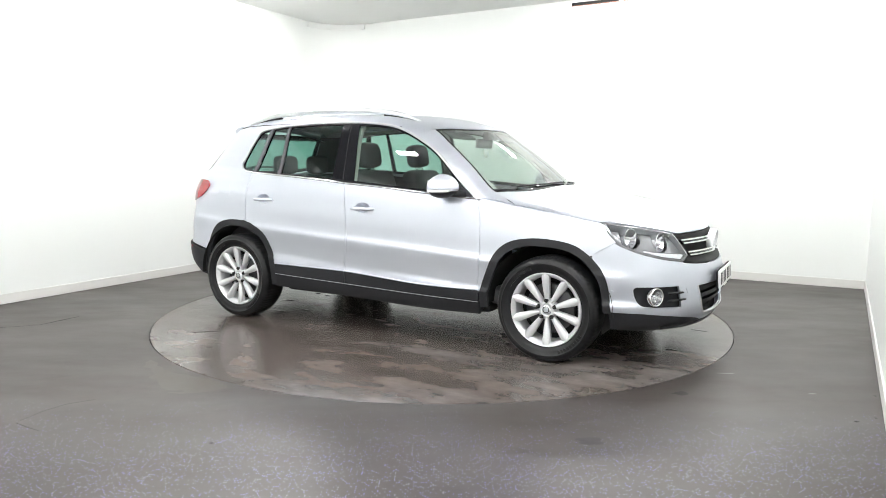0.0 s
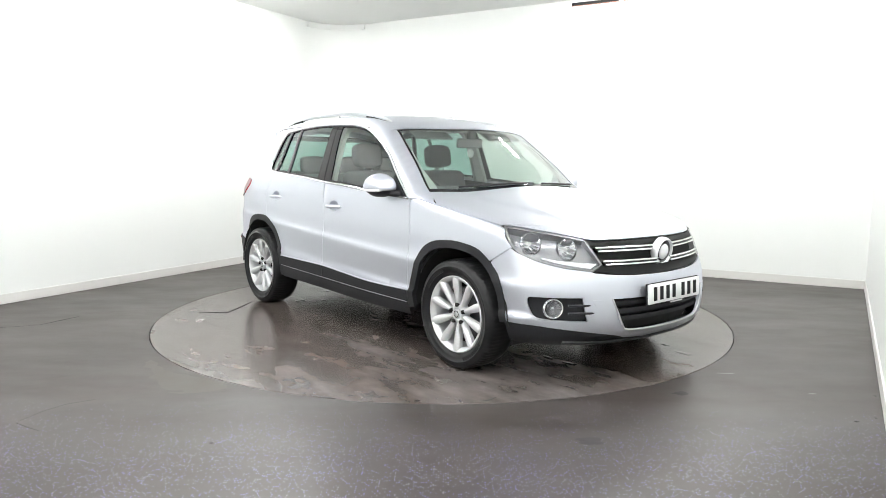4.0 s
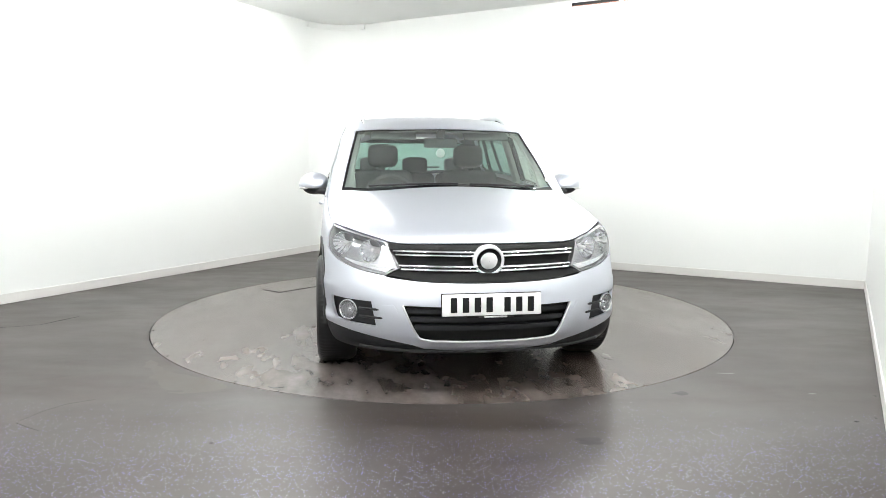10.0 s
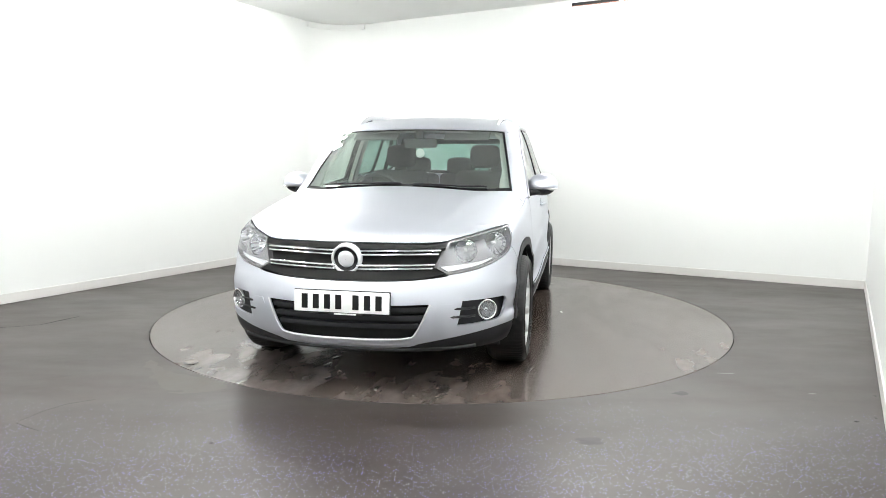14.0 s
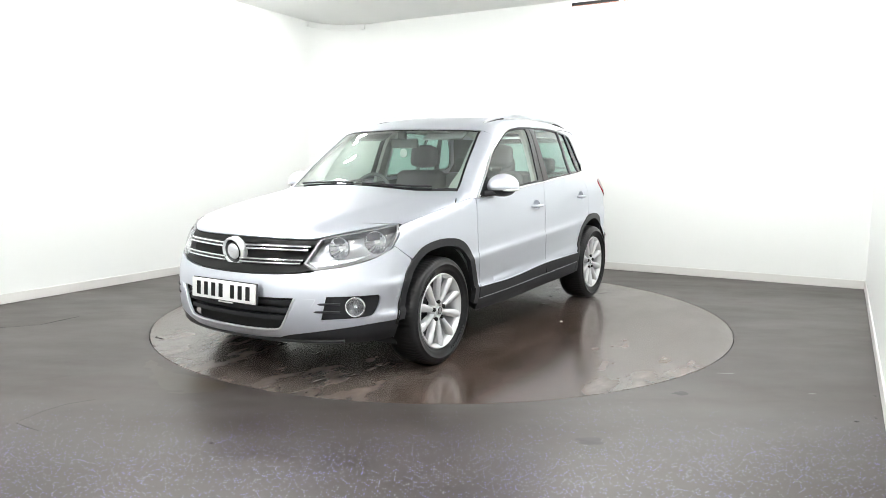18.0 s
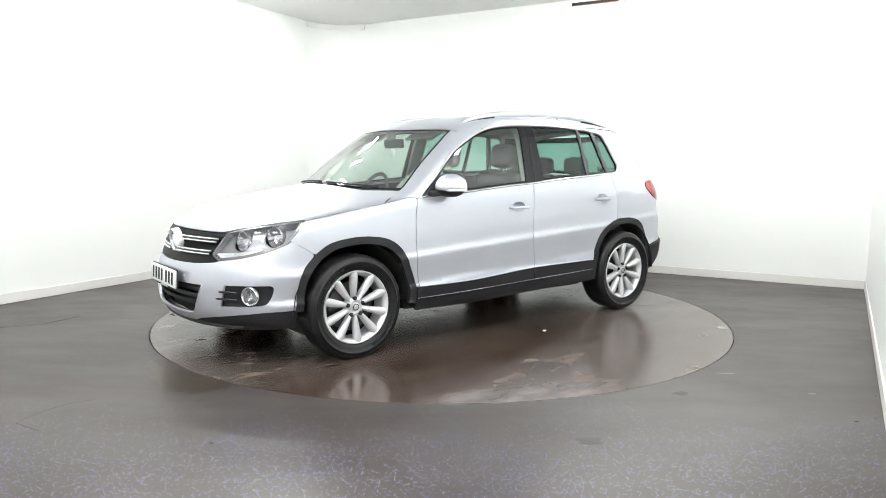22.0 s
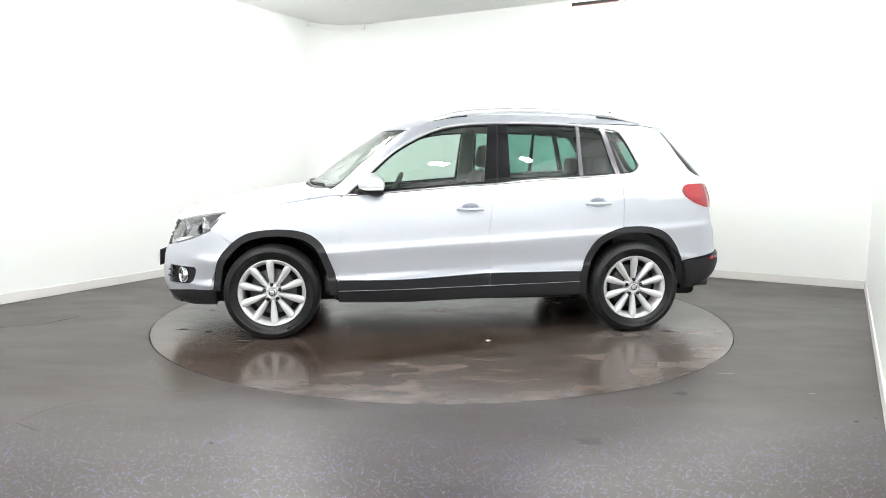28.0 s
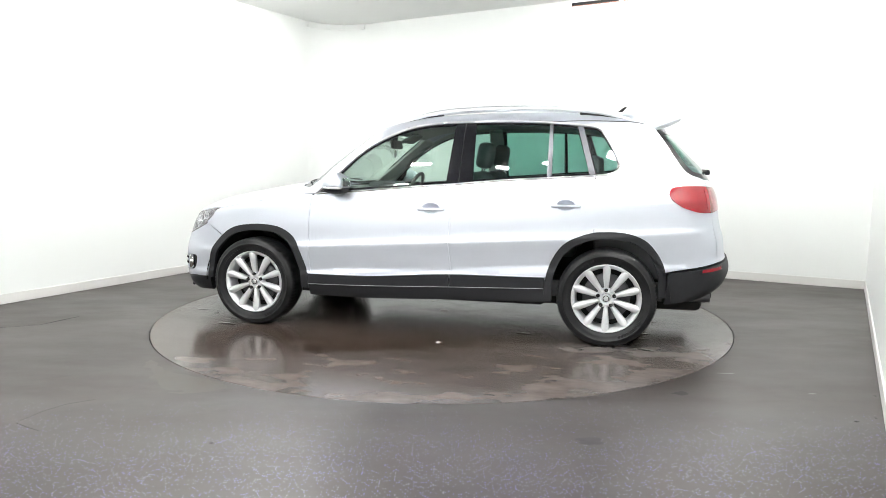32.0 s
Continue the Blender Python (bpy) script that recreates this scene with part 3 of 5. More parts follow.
def skin(name, rays, runs, mat, parent, label="", holes=(), offset=0.0, thick=0.014, step=0.03, mirror=False, su=1.0, raise_at=None, shear=None):
    """A panel of the body: outlines laid onto the skin, with a turned-in edge. su scales u (degrees) to metres. mirror: a twin on the other side."""
    k = np.array([su, 1.0])
    loops = [outline([[np.array(p) * k for p in r] for r in rs], step * 0.7) for rs in (runs, *holes)]
    if shear is None:
        shear = 0.06 if rays is ray_side else 0.0
    for q in loops:
        q[:, 1] += shear * q[:, 0]
    uv, tri = fill(loops, step)
    uv[:, 1] -= shear * uv[:, 0]
    P = onto(rays, uv / k, offset)
    if raise_at is not None:
        P = P + slope_of(P) * raise_at(P)[:, None]
    Nn = slope_of(P)
    if thick == 0 and mat in (GLASS, PRIVACY, SCREEN):  # bent glass has an even curve
        a, b = uv[:, 0] - uv[:, 0].mean(), uv[:, 1] - uv[:, 1].mean()
        A = np.stack([np.ones(len(a)), a, b], 1) if name != "quarter_window" else np.ones((len(a), 1))  # the small pane is flat
        Nn = A @ np.linalg.lstsq(A, Nn, rcond=None)[0]
        Nn /= np.linalg.norm(Nn, axis=1, keepdims=True)
    # face the triangles outwards
    faces = []
    for t in tri:
        a, b, c = P[list(t)]
        faces.append(t if np.dot(np.cross(b - a, c - a), Nn[t[0]]) > 0 else (t[0], t[2], t[1]))
    count = {}
    for t in faces:
        for a, b in ((t[0], t[1]), (t[1], t[2]), (t[2], t[0])):
            count[(a, b)] = 1
    V, W, F = list(P), list(Nn), list(faces)
    if thick:
        rim = {}
        for a, b in list(count):
            if (b, a) not in count:
                for q in (a, b):
                    if q not in rim:
                        rim[q] = len(V)
                        V.append(P[q])
                        V.append(P[q] - Nn[q] * thick)
                        W.append(Nn[q])
                        W.append(Nn[q])
                out = np.cross(P[b] - P[a], Nn[a])
                out = out / max(np.linalg.norm(out), 1e-9)
                for q in (a, b):
                    W[rim[q]] = W[rim[q] + 1] = out
                F.append((rim[b], rim[a], rim[a] + 1, rim[b] + 1))
    if raise_at is not None:
        W = None
    made = [put(name, mesh_of(name, V, F, mat, True, W), parent, None, label)]
    if mirror:
        V2 = [np.array([p[0], -p[1], p[2]]) for p in V]
        W2 = None if W is None else [np.array([p[0], -p[1], p[2]]) for p in W]
        made.append(put(name, mesh_of(name, V2, [tuple(reversed(t)) for t in F], mat, True, W2), parent, None, label))
    return made


def bead(name, rays, run, mat, parent, radius=0.006, offset=0.0, mirror=False, closed=False, flat=1.0, label="", step=0.02, n=8):
    """A rounded strip laid along a run of points on the skin."""
    s = np.array(spline(run, step))
    P = onto(rays, s, offset)
    V, F = sweep(P, radius, n, closed, flat)
    made = [put(name, mesh_of(name, V, F, mat, True), parent, None, label)]
    if mirror:
        V2 = [(p[0], -p[1], p[2]) for p in V]
        made.append(put(name, mesh_of(name, V2, [tuple(reversed(t)) for t in F], mat, True), parent, None, label))
    return made


# ---- the car ----
car = new("car")
tagged(car, "silver compact SUV parked on the turntable, clean, with alloy wheels", "car")
SN, ST = 0.0192, 0.0185  # metres to a degree round the nose and the tail


def rev(run):
    return list(reversed(run))


def flip(run):
    return [(-a, b) for a, b in run]


def both(run):
    """A run given from the outside (positive u) to the middle, carried on to the other side."""
    return list(run) + [(-a, b) for a, b in reversed(run) if a > 0.01]


def oval(cx, cz, rx, rz, n=16):
    p = [(cx + rx * math.cos(2 * math.pi * k / n), cz + rz * math.sin(2 * math.pi * k / n)) for k in range(n)]
    return [p + [p[0]]]


ARCH_F = [(1.703, 0.345), (1.67, 0.54), (1.596, 0.648), (1.476, 0.735), (1.319, 0.766), (1.162, 0.764), (1.045, 0.735), (0.956, 0.665), (0.899, 0.541), (0.858, 0.42)]
ARCH_R = [(-0.898, 0.463), (-0.943, 0.592), (-1.02, 0.693), (-1.138, 0.752), (-1.258, 0.775), (-1.419, 0.770), (-1.541, 0.725), (-1.626, 0.633), (-1.678, 0.515)]
HOOD_SIDE = [(1.07, 0.968), (1.20, 0.949), (1.43, 0.911), (1.60, 0.880)]
SEAM_F = [(0.812, 0.99), (0.837, 0.866), (0.843, 0.707), (0.839, 0.506), (0.826, 0.42)]
SEAM_B = [(-0.250, 1.075), (-0.221, 0.789), (-0.214, 0.669), (-0.232, 0.487), (-0.224, 0.458)]
SEAM_B2 = [(x - 0.004, z) for x, z in SEAM_B]
BELT_F = [(0.80, 1.0), (0.537, 1.018), (0.297, 1.038), (0.018, 1.062), (-0.25, 1.080)]
BELT_R = [(-0.25, 1.080), (-0.56, 1.108), (-0.885, 1.128), (-1.205, 1.146)]
BELT_Q = [(-1.205, 1.146), (-1.30, 1.157), (-1.352, 1.185), (-1.366, 1.225)]
DLO_TOP = [(0.80, 1.0), (0.714, 1.074), (0.624, 1.155), (0.461, 1.301), (0.299, 1.398), (0.138, 1.466), (-0.023, 1.499), (-0.225, 1.514), (-0.56, 1.518), (-0.887, 1.508), (-1.077, 1.492), (-1.19, 1.478), (-1.235, 1.455)]
DLO_REAR = [(-1.235, 1.455), (-1.28, 1.39), (-1.33, 1.30), (-1.366, 1.225)]

# seams shared by panels that are laid on from different sides
section = np.linspace(0.40, 0.72, 65)
EDGE_TOP, EDGE_SIDE = [], []  # the roof's edge, where the skin leans at 45 degrees
for x in np.linspace(0.33, -1.52, 20):
    q = onto(ray_top, np.array([(x, y) for y in section]))
    nn = slope_of(q)
    k = int(np.argmin(np.abs(nn[:, 1] - nn[:, 2])))
    EDGE_TOP.append((x, q[k][1]))
    EDGE_SIDE.append((x, q[k][2]))
SCREEN_EDGE = [(0.360, 0.620), (0.54, 0.662), (0.72, 0.704), (0.880, 0.742)]
PILLAR = [(p[0], p[2]) for p in onto(ray_top, np.array(spline(SCREEN_EDGE, 0.05)))]
TAIL_EDGE = [(p[0], p[2]) for p in onto(ray_tail, np.array([(33.0, z) for z in np.linspace(0.575, 1.12, 9)]))]
BACK_EDGE = [(p[0], p[2]) for p in onto(ray_tail, np.array(spline([(38.1, 1.148), (39.6, 1.176), (40.6, 1.249), (41.6, 1.351), (43.2, 1.46)], 0.06)))]

# doors with their pressed-in handle cups
CUP_F, CUP_R = oval(-0.083, 0.912, 0.062, 0.036), oval(-1.018, 0.950, 0.062, 0.036)
skin("front_door", ray_side, [SEAM_F, [(0.826, 0.42), (0.376, 0.421), (-0.224, 0.458)], rev(SEAM_B), [(-0.25, 1.075)] + rev(BELT_F)[1:], [(0.80, 1.0), (0.812, 0.99)]], PAINT, car, holes=[CUP_F], mirror=True)
skin("rear_door", ray_side, [SEAM_B2, [(-0.232, 0.458), (-0.898, 0.463)], ARCH_R[:4] + [(-1.207, 0.768)], [(-1.207, 0.768), (-1.208, 0.99), (-1.205, 1.14)], rev(BELT_R)[:-1] + [(-0.258, 1.075)]], PAINT, car, holes=[CUP_R], mirror=True)
for cx, cz in ((-0.083, 0.912), (-1.018, 0.950)):
    skin("handle_cup", ray_side, oval(cx, cz, 0.062, 0.036), PAINT, car, step=0.009, thick=0, mirror=True,
         raise_at=lambda P: -0.052 * np.maximum(0, 1 - ((P[:, 0] - cx) / 0.062) ** 2 - ((P[:, 2] - cz) / 0.036) ** 2) ** 0.5)
    P = onto(ray_side, np.array([(cx + d, cz - 0.008) for d in (0.095, 0.085, 0.05, 0, -0.05, -0.085, -0.097)]))
    for s in (1, -1):
        line = [(p[0], s * (p[1] + h), p[2]) for p, h in zip(P, (-0.004, 0.012, 0.024, 0.027, 0.024, 0.012, -0.004))]
        put("door_handle", mesh_of("door_handle", *sweep(line, [0.006, 0.010, 0.0115, 0.0115, 0.0115, 0.010, 0.006], 10, flat=1.05), PAINT, True), car, None, "silver painted pull handle")
skin("rear_quarter", ray_side, [[(-1.2115, 1.145), (-1.2125, 0.99), (-1.2115, 0.772)], [(-1.2115, 0.772)] + ARCH_R[4:], [(-1.678, 0.515), TAIL_EDGE[0]], TAIL_EDGE, [TAIL_EDGE[-1]] + [(p[0], p[2]) for p in onto(ray_tail, np.array([(35.5, 1.134)]))] + BACK_EDGE, [BACK_EDGE[-1], EDGE_SIDE[-1]], rev(EDGE_SIDE[-4:]), [EDGE_SIDE[-4], (-1.235, 1.455)], DLO_REAR, rev(BELT_Q)], PAINT, car, mirror=True)
skin("roof_side", ray_side, [DLO_TOP, [(-1.235, 1.455), EDGE_SIDE[-4]], rev(EDGE_SIDE[:-3]), [EDGE_SIDE[0], PILLAR[0]], PILLAR, [PILLAR[-1], (1.066, 0.970)], [(1.066, 0.970), (0.89, 1.0), (0.80, 1.0)]], PAINT, car, mirror=True)
skin("front_wing", ray_side, [[(a + 0.0042, b) for a, b in rev(SEAM_F)[:-1]] + [(0.826, 0.994)], [(0.826, 0.994), (0.89, 0.9965), (1.07, 0.9655), (1.20, 0.9465), (1.43, 0.9085), (1.60, 0.8775)], [(1.60, 0.8775), (1.640, 0.86), (1.66, 0.82), (1.712, 0.768)], [(1.712, 0.768), (1.65, 0.73), (1.56, 0.676)], [(1.56, 0.676)] + ARCH_F[3:]], PAINT, car, mirror=True)
flap = skin("fuel_flap", ray_side, oval(-1.477, 0.985, 0.075, 0.07, 20), PAINT, car, offset=0.0012, thick=0.003, mirror=True)
bpy.data.objects.remove(flap[0])  # it sits on the right side alone

# bonnet, screen, roof
hood = [(p[0], p[1]) for p in onto(ray_side, np.array(spline(HOOD_SIDE, 0.05)))]
NOSE_LOW = spline([(52.0, 0.884), (46.0, 0.873), (41.0, 0.860), (32.4, 0.833), (28.2, 0.817), (24.0, 0.809), (12.0, 0.809), (0.0, 0.810)], 1.5)
NOSE_HIGH = [(a, z + float(np.interp(a, [0, 28, 40, 52], [0.048, 0.045, 0.03, 0.0]))) for a, z in NOSE_LOW]
lip_top = [(p[0], p[1]) for p in onto(ray_nose, np.array(NOSE_HIGH))]
lip_top[-1] = (lip_top[-1][0], 0.0)
skin("bonnet", ray_top, [hood, [hood[-1]] + lip_top + [(a, -b) for a, b in rev(lip_top)[1:]] + [(hood[-1][0], -hood[-1][1])], [(a, -b) for a, b in rev(hood)], [(hood[0][0], -hood[0][1]), (0.893, -0.739)], [(0.893, -0.739), (1.07, -0.45), (1.12, 0.0), (1.07, 0.45), (0.893, 0.739)], [(0.893, 0.739), hood[0]]], PAINT, car, thick=0.004)
skin("bonnet_edge", ray_nose, [both(NOSE_LOW), flip(rev(both(NOSE_HIGH)))[::-1][::-1]], PAINT, car, su=SN, step=0.02, thick=0.012)
screen = [[(0.880, 0.742), (1.05, 0.45), (1.105, 0), (1.05, -0.45), (0.880, -0.742)], [(a, -b) for a, b in rev(SCREEN_EDGE)], [(0.360, -0.620), (0.49, -0.3), (0.525, 0), (0.49, 0.3), (0.360, 0.620)], SCREEN_EDGE]
pane = [[(0.862, 0.722), (1.02, 0.45), (1.07, 0), (1.02, -0.45), (0.862, -0.722)], [(0.862, -0.722), (0.54, -0.645), (0.378, -0.607)], [(0.378, -0.607), (0.496, -0.3), (0.531, 0), (0.496, 0.3), (0.378, 0.607)], [(0.378, 0.607), (0.54, 0.645), (0.862, 0.722)]]
skin("windscreen_border", ray_top, screen, GLOSS, car, "black printed border of the windscreen", holes=[pane], offset=-0.003, thick=0.006)
skin("windscreen", ray_top, pane, SCREEN, car, "clear green-tinted windscreen", offset=-0.004, thick=0.004)
skin("cowl", ray_top, [[(0.925, 0.72), (1.08, 0.45), (1.13, 0), (1.08, -0.45), (0.925, -0.72)], [(0.89, -0.70), (1.04, -0.45), (1.09, 0), (1.04, 0.45), (0.89, 0.70)]], BLACK, car, offset=-0.018, thick=0)
skin("roof", ray_top, [[(0.356, 0.618), (0.485, 0.3), (0.520, 0), (0.485, -0.3), (0.356, -0.618)], [(0.356, -0.618)] + [(x, -y) for x, y in EDGE_TOP], [(EDGE_TOP[-1][0], -EDGE_TOP[-1][1]), (-1.62, -0.3), (-1.64, 0), (-1.62, 0.3), EDGE_TOP[-1]], rev(EDGE_TOP) + [(0.356, 0.618)]], PAINT, car)
skin("headlining", ray_top, [[(0.36, 0.56), (0.47, 0), (0.36, -0.56)], [(0.36, -0.56), (-1.5, -0.52)], [(-1.5, -0.52), (-1.56, 0), (-1.5, 0.52)], [(-1.5, 0.52), (0.36, 0.56)]], LIGHT_TRIM, car, offset=-0.045, thick=0, step=0.08)

# side windows: black frame with four panes
PANES = {
    "front_window": ([[(0.66, 1.035), (0.297, 1.058), (-0.185, 1.098)], [(-0.185, 1.098), (-0.226, 1.496)], [(-0.226, 1.496), (-0.023, 1.481), (0.138, 1.447), (0.299, 1.379), (0.461, 1.280), (0.59, 1.160)], [(0.59, 1.160), (0.66, 1.035)]], GLASS),
    "rear_window": ([[(-0.375, 1.112), (-0.63, 1.128), (-0.885, 1.146)], [(-0.885, 1.146), (-0.887, 1.492)], [(-0.887, 1.492), (-0.56, 1.503), (-0.372, 1.501)], [(-0.372, 1.501), (-0.375, 1.112)]], PRIVACY),
    "vent_window": ([[(-0.918, 1.148), (-1.165, 1.160)], [(-1.165, 1.160), (-1.070, 1.476)], [(-1.070, 1.476), (-0.912, 1.491)], [(-0.912, 1.491), (-0.918, 1.148)]], PRIVACY),
    "quarter_window": ([[(-1.212, 1.163), (-1.30, 1.172), (-1.343, 1.198), (-1.348, 1.230)], [(-1.348, 1.230), (-1.32, 1.295), (-1.27, 1.382), (-1.225, 1.446)], [(-1.225, 1.446), (-1.19, 1.462), (-1.117, 1.470)], [(-1.117, 1.470), (-1.212, 1.163)]], PRIVACY),
}
skin("window_frame", ray_side, [DLO_TOP, DLO_REAR, rev(BELT_F + BELT_R[1:] + BELT_Q[1:])], GLOSS, car, "gloss black window surround", holes=[p[0] for p in PANES.values()], offset=-0.004, thick=0.012, mirror=True, step=0.025)
for name, (runs, mat) in PANES.items():
    skin(name, ray_side, runs, mat, car, "", offset=-0.009, thick=0, mirror=True)
skin("window_divider", ray_side, [[(-0.884, 1.135), (-0.916, 1.137)], [(-0.916, 1.137), (-0.910, 1.500)], [(-0.910, 1.500), (-0.887, 1.502)], [(-0.887, 1.502), (-0.884, 1.135)]], DIVIDER, car, offset=0.003, thick=0.01, mirror=True)
skin("window_divider", ray_side, [[(-1.168, 1.150), (-1.207, 1.152)], [(-1.207, 1.152), (-1.112, 1.482)], [(-1.112, 1.482), (-1.074, 1.486)], [(-1.074, 1.486), (-1.168, 1.150)]], DIVIDER, car, offset=0.003, thick=0.01, mirror=True)
skin("pillar_seam", ray_side, [[(-0.272, 1.09), (-0.279, 1.09)], [(-0.279, 1.09), (-0.300, 1.508)], [(-0.300, 1.508), (-0.294, 1.508)], [(-0.294, 1.508), (-0.272, 1.09)]], LINER, car, offset=-0.0025, thick=0, mirror=True)
skin("mirror_sail", ray_side, [[(0.775, 1.008), (0.64, 1.016)], [(0.64, 1.016), (0.60, 1.145)], [(0.60, 1.145), (0.70, 1.068), (0.775, 1.008)]], BLACK, car, offset=0.004, thick=0.012, mirror=True)
bead("window_trim", ray_side, DLO_TOP, SATIN, car, 0.0090, 0.001, True)
bead("window_trim", ray_side, DLO_REAR, SATIN, car, 0.0085, 0.001, True)
bead("belt_trim", ray_side, BELT_F, CHROME, car, 0.0085, 0.001, True)
bead("belt_trim", ray_side, BELT_R, CHROME, car, 0.0085, 0.001, True)
bead("belt_trim", ray_side, BELT_Q, CHROME, car, 0.0085, 0.001, True)
bead("roof_channel", ray_side, [(x, z - 0.004) for x, z in EDGE_SIDE[2:]], BLACK, car, 0.003, 0.0, True)

# black lower cladding
IN_F = [(1.302 + (x - 1.302) * 0.885, 0.322 + (z - 0.322) * 0.895) for x, z in ARCH_F]
IN_R = [(-1.302 + (x + 1.302) * 0.885, 0.322 + (z - 0.322) * 0.895) for x, z in ARCH_R]
skin("arch_trim", ray_side, [ARCH_F + [(0.854, 0.30)], [(0.854, 0.30), (0.91, 0.31)], [(0.91, 0.31)] + rev(IN_F)], BLACK, car, "black plastic wheel arch trim", offset=0.007, thick=0.03, mirror=True, step=0.02)
skin("arch_trim", ray_side, [[(-0.885, 0.29)] + ARCH_R + [(-1.688, 0.34)], [(-1.688, 0.34), (-1.635, 0.34)], [(-1.635, 0.34)] + rev(IN_R) + [(-0.938, 0.29)]], BLACK, car, "black plastic wheel arch trim", offset=0.007, thick=0.03, mirror=True, step=0.02)
skin("door_cladding", ray_side, [[(0.846, 0.413), (0.376, 0.416), (-0.221, 0.452)], [(-0.221, 0.452), (-0.219, 0.364)], [(-0.219, 0.364), (0.376, 0.345), (0.846, 0.338)]], BLACK, car, "black plastic door cladding", offset=0.010, thick=0.03, mirror=True)
skin("door_cladding", ray_side, [[(-0.229, 0.452), (-0.89, 0.458)], [(-0.89, 0.458), (-0.885, 0.383)], [(-0.885, 0.383), (-0.227, 0.364)]], BLACK, car, "black plastic door cladding", offset=0.010, thick=0.03, mirror=True)
skin("sill", ray_side, [[(0.846, 0.334), (0.376, 0.341), (-0.219, 0.360), (-0.885, 0.379)], [(-0.885, 0.379), (-0.89, 0.285)], [(-0.89, 0.285), (-0.228, 0.268), (0.378, 0.246), (0.846, 0.250)]], BLACK, car, "black plastic sill", offset=0.006, thick=0.08, mirror=True)

# highlight on the sill's black ledge, added as a lighter grey bead
bead("sill_highlight", ray_side, [(0.846, 0.336), (0.376, 0.343), (-0.219, 0.362), (-0.885, 0.381)], SILL_SHINE, car, 0.0022, 0.012, True, label="thin grey bead drawn as the highlight along the sill")
bead("door_lip", ray_side, [(0.84, 0.4165), (0.376, 0.4185), (-0.224, 0.455), (-0.89, 0.4605)], PAINT, car, 0.0045, 0.008, True, label="silver lower lip of the doors")

# dark inner skins that close the gaps between the panels
skin("inner_shell", ray_side, [[(0.85, 0.40), (-0.90, 0.44)], [(-0.90, 0.44), (-0.96, 0.62), (-1.10, 0.76), (-1.30, 0.80), (-1.50, 0.77), (-1.66, 0.62)], [(-1.66, 0.62), (-1.80, 0.66)], [(-1.80, 0.66), (-1.70, 1.06)], [(-1.70, 1.06), (-1.2, 1.12), (-0.25, 1.06), (0.80, 0.985)], [(0.80, 0.985), (0.89, 0.990), (1.07, 0.972), (1.43, 0.920), (1.60, 0.888)], [(1.60, 0.888), (1.56, 0.85)], [(1.56, 0.85), (1.55, 0.74), (1.30, 0.79), (1.00, 0.73), (0.88, 0.56), (0.85, 0.40)]], PAINT, car, offset=-0.008, thick=0, mirror=True, step=0.03, holes=[oval(-0.083, 0.912, 0.075, 0.05), oval(-1.018, 0.950, 0.075, 0.05)])
for s in (1, -1):
    skin("inner_shell", ray_nose, [[(a * s, b) for a, b in r] for r in ([(49.5, 0.74), (52, 0.80)], [(52, 0.80), (57, 0.80)], [(57, 0.80), (57, 0.70)], [(57, 0.70), (54.5, 0.66)], [(54.5, 0.66), (49.5, 0.74)])], PAINT, car, offset=-0.013, thick=0, su=SN)
skin("door_card", ray_side, [[(0.80, 0.45), (-0.90, 0.50)], [(-0.90, 0.5), (-1.2, 0.8), (-1.6, 0.85)], [(-1.6, 0.85), (-1.55, 1.12)], [(-1.55, 1.12), (-1.2, 1.118), (-0.25, 1.058), (0.78, 0.985)], [(0.78, 0.985), (0.80, 0.45)]], TRIM, car, "dark inner door lining", offset=-0.075, thick=0.0, mirror=True, step=0.08)
skin("pillar_lining", ray_side, [[(-0.20, 1.06), (-0.345, 1.07)], [(-0.345, 1.07), (-0.345, 1.52)], [(-0.345, 1.52), (-0.235, 1.52)], [(-0.235, 1.52), (-0.20, 1.06)]], LIGHT_TRIM, car, offset=-0.045, thick=0.03, mirror=True, step=0.06)
skin("screen_pillar_lining", ray_side, [[(0.86, 1.03), (0.70, 1.10), (0.47, 1.31), (0.30, 1.415)], [(0.30, 1.415), (0.36, 1.445)], [(0.36, 1.445), (0.60, 1.265), (0.87, 1.05)]], LIGHT_TRIM, car, offset=-0.03, thick=0.02, mirror=True, step=0.05)
skin("roof_rail_lining", ray_side, [[(x, z - 0.014) for x, z in DLO_TOP[2:-1]], [(x + 0.012, z + 0.012) for x, z in rev(DLO_TOP[2:-1])]], LIGHT_TRIM, car, offset=-0.030, thick=0, mirror=True, step=0.05)
skin("rear_pillar_lining", ray_side, [[(-1.37, 1.13), (-1.78, 1.13)], [(-1.78, 1.13), (-1.56, 1.46)], [(-1.56, 1.46), (-1.25, 1.47)], [(-1.25, 1.47), (-1.38, 1.22)]], TRIM, car, offset=-0.04, thick=0, mirror=True, step=0.07)
bm = bmesh.new()
box(bm, -0.88, 0.88, -0.78, 0.78, 0.24, 0.32, 0.03)
box(bm, -1.95, -0.80, -0.52, 0.52, 0.20, 0.40, 0.04)
box(bm, 0.80, 1.98, -0.52, 0.52, 0.20, 0.40, 0.04)
box(bm, -2.0, -1.68, -0.62, 0.62, 0.28, 0.5, 0.04)
box(bm, 0.95, 1.90, -0.50, 0.50, 0.38, 0.74, 0.05)
part("underbody", bm, LINER, car, "dark underbody", angle=40)
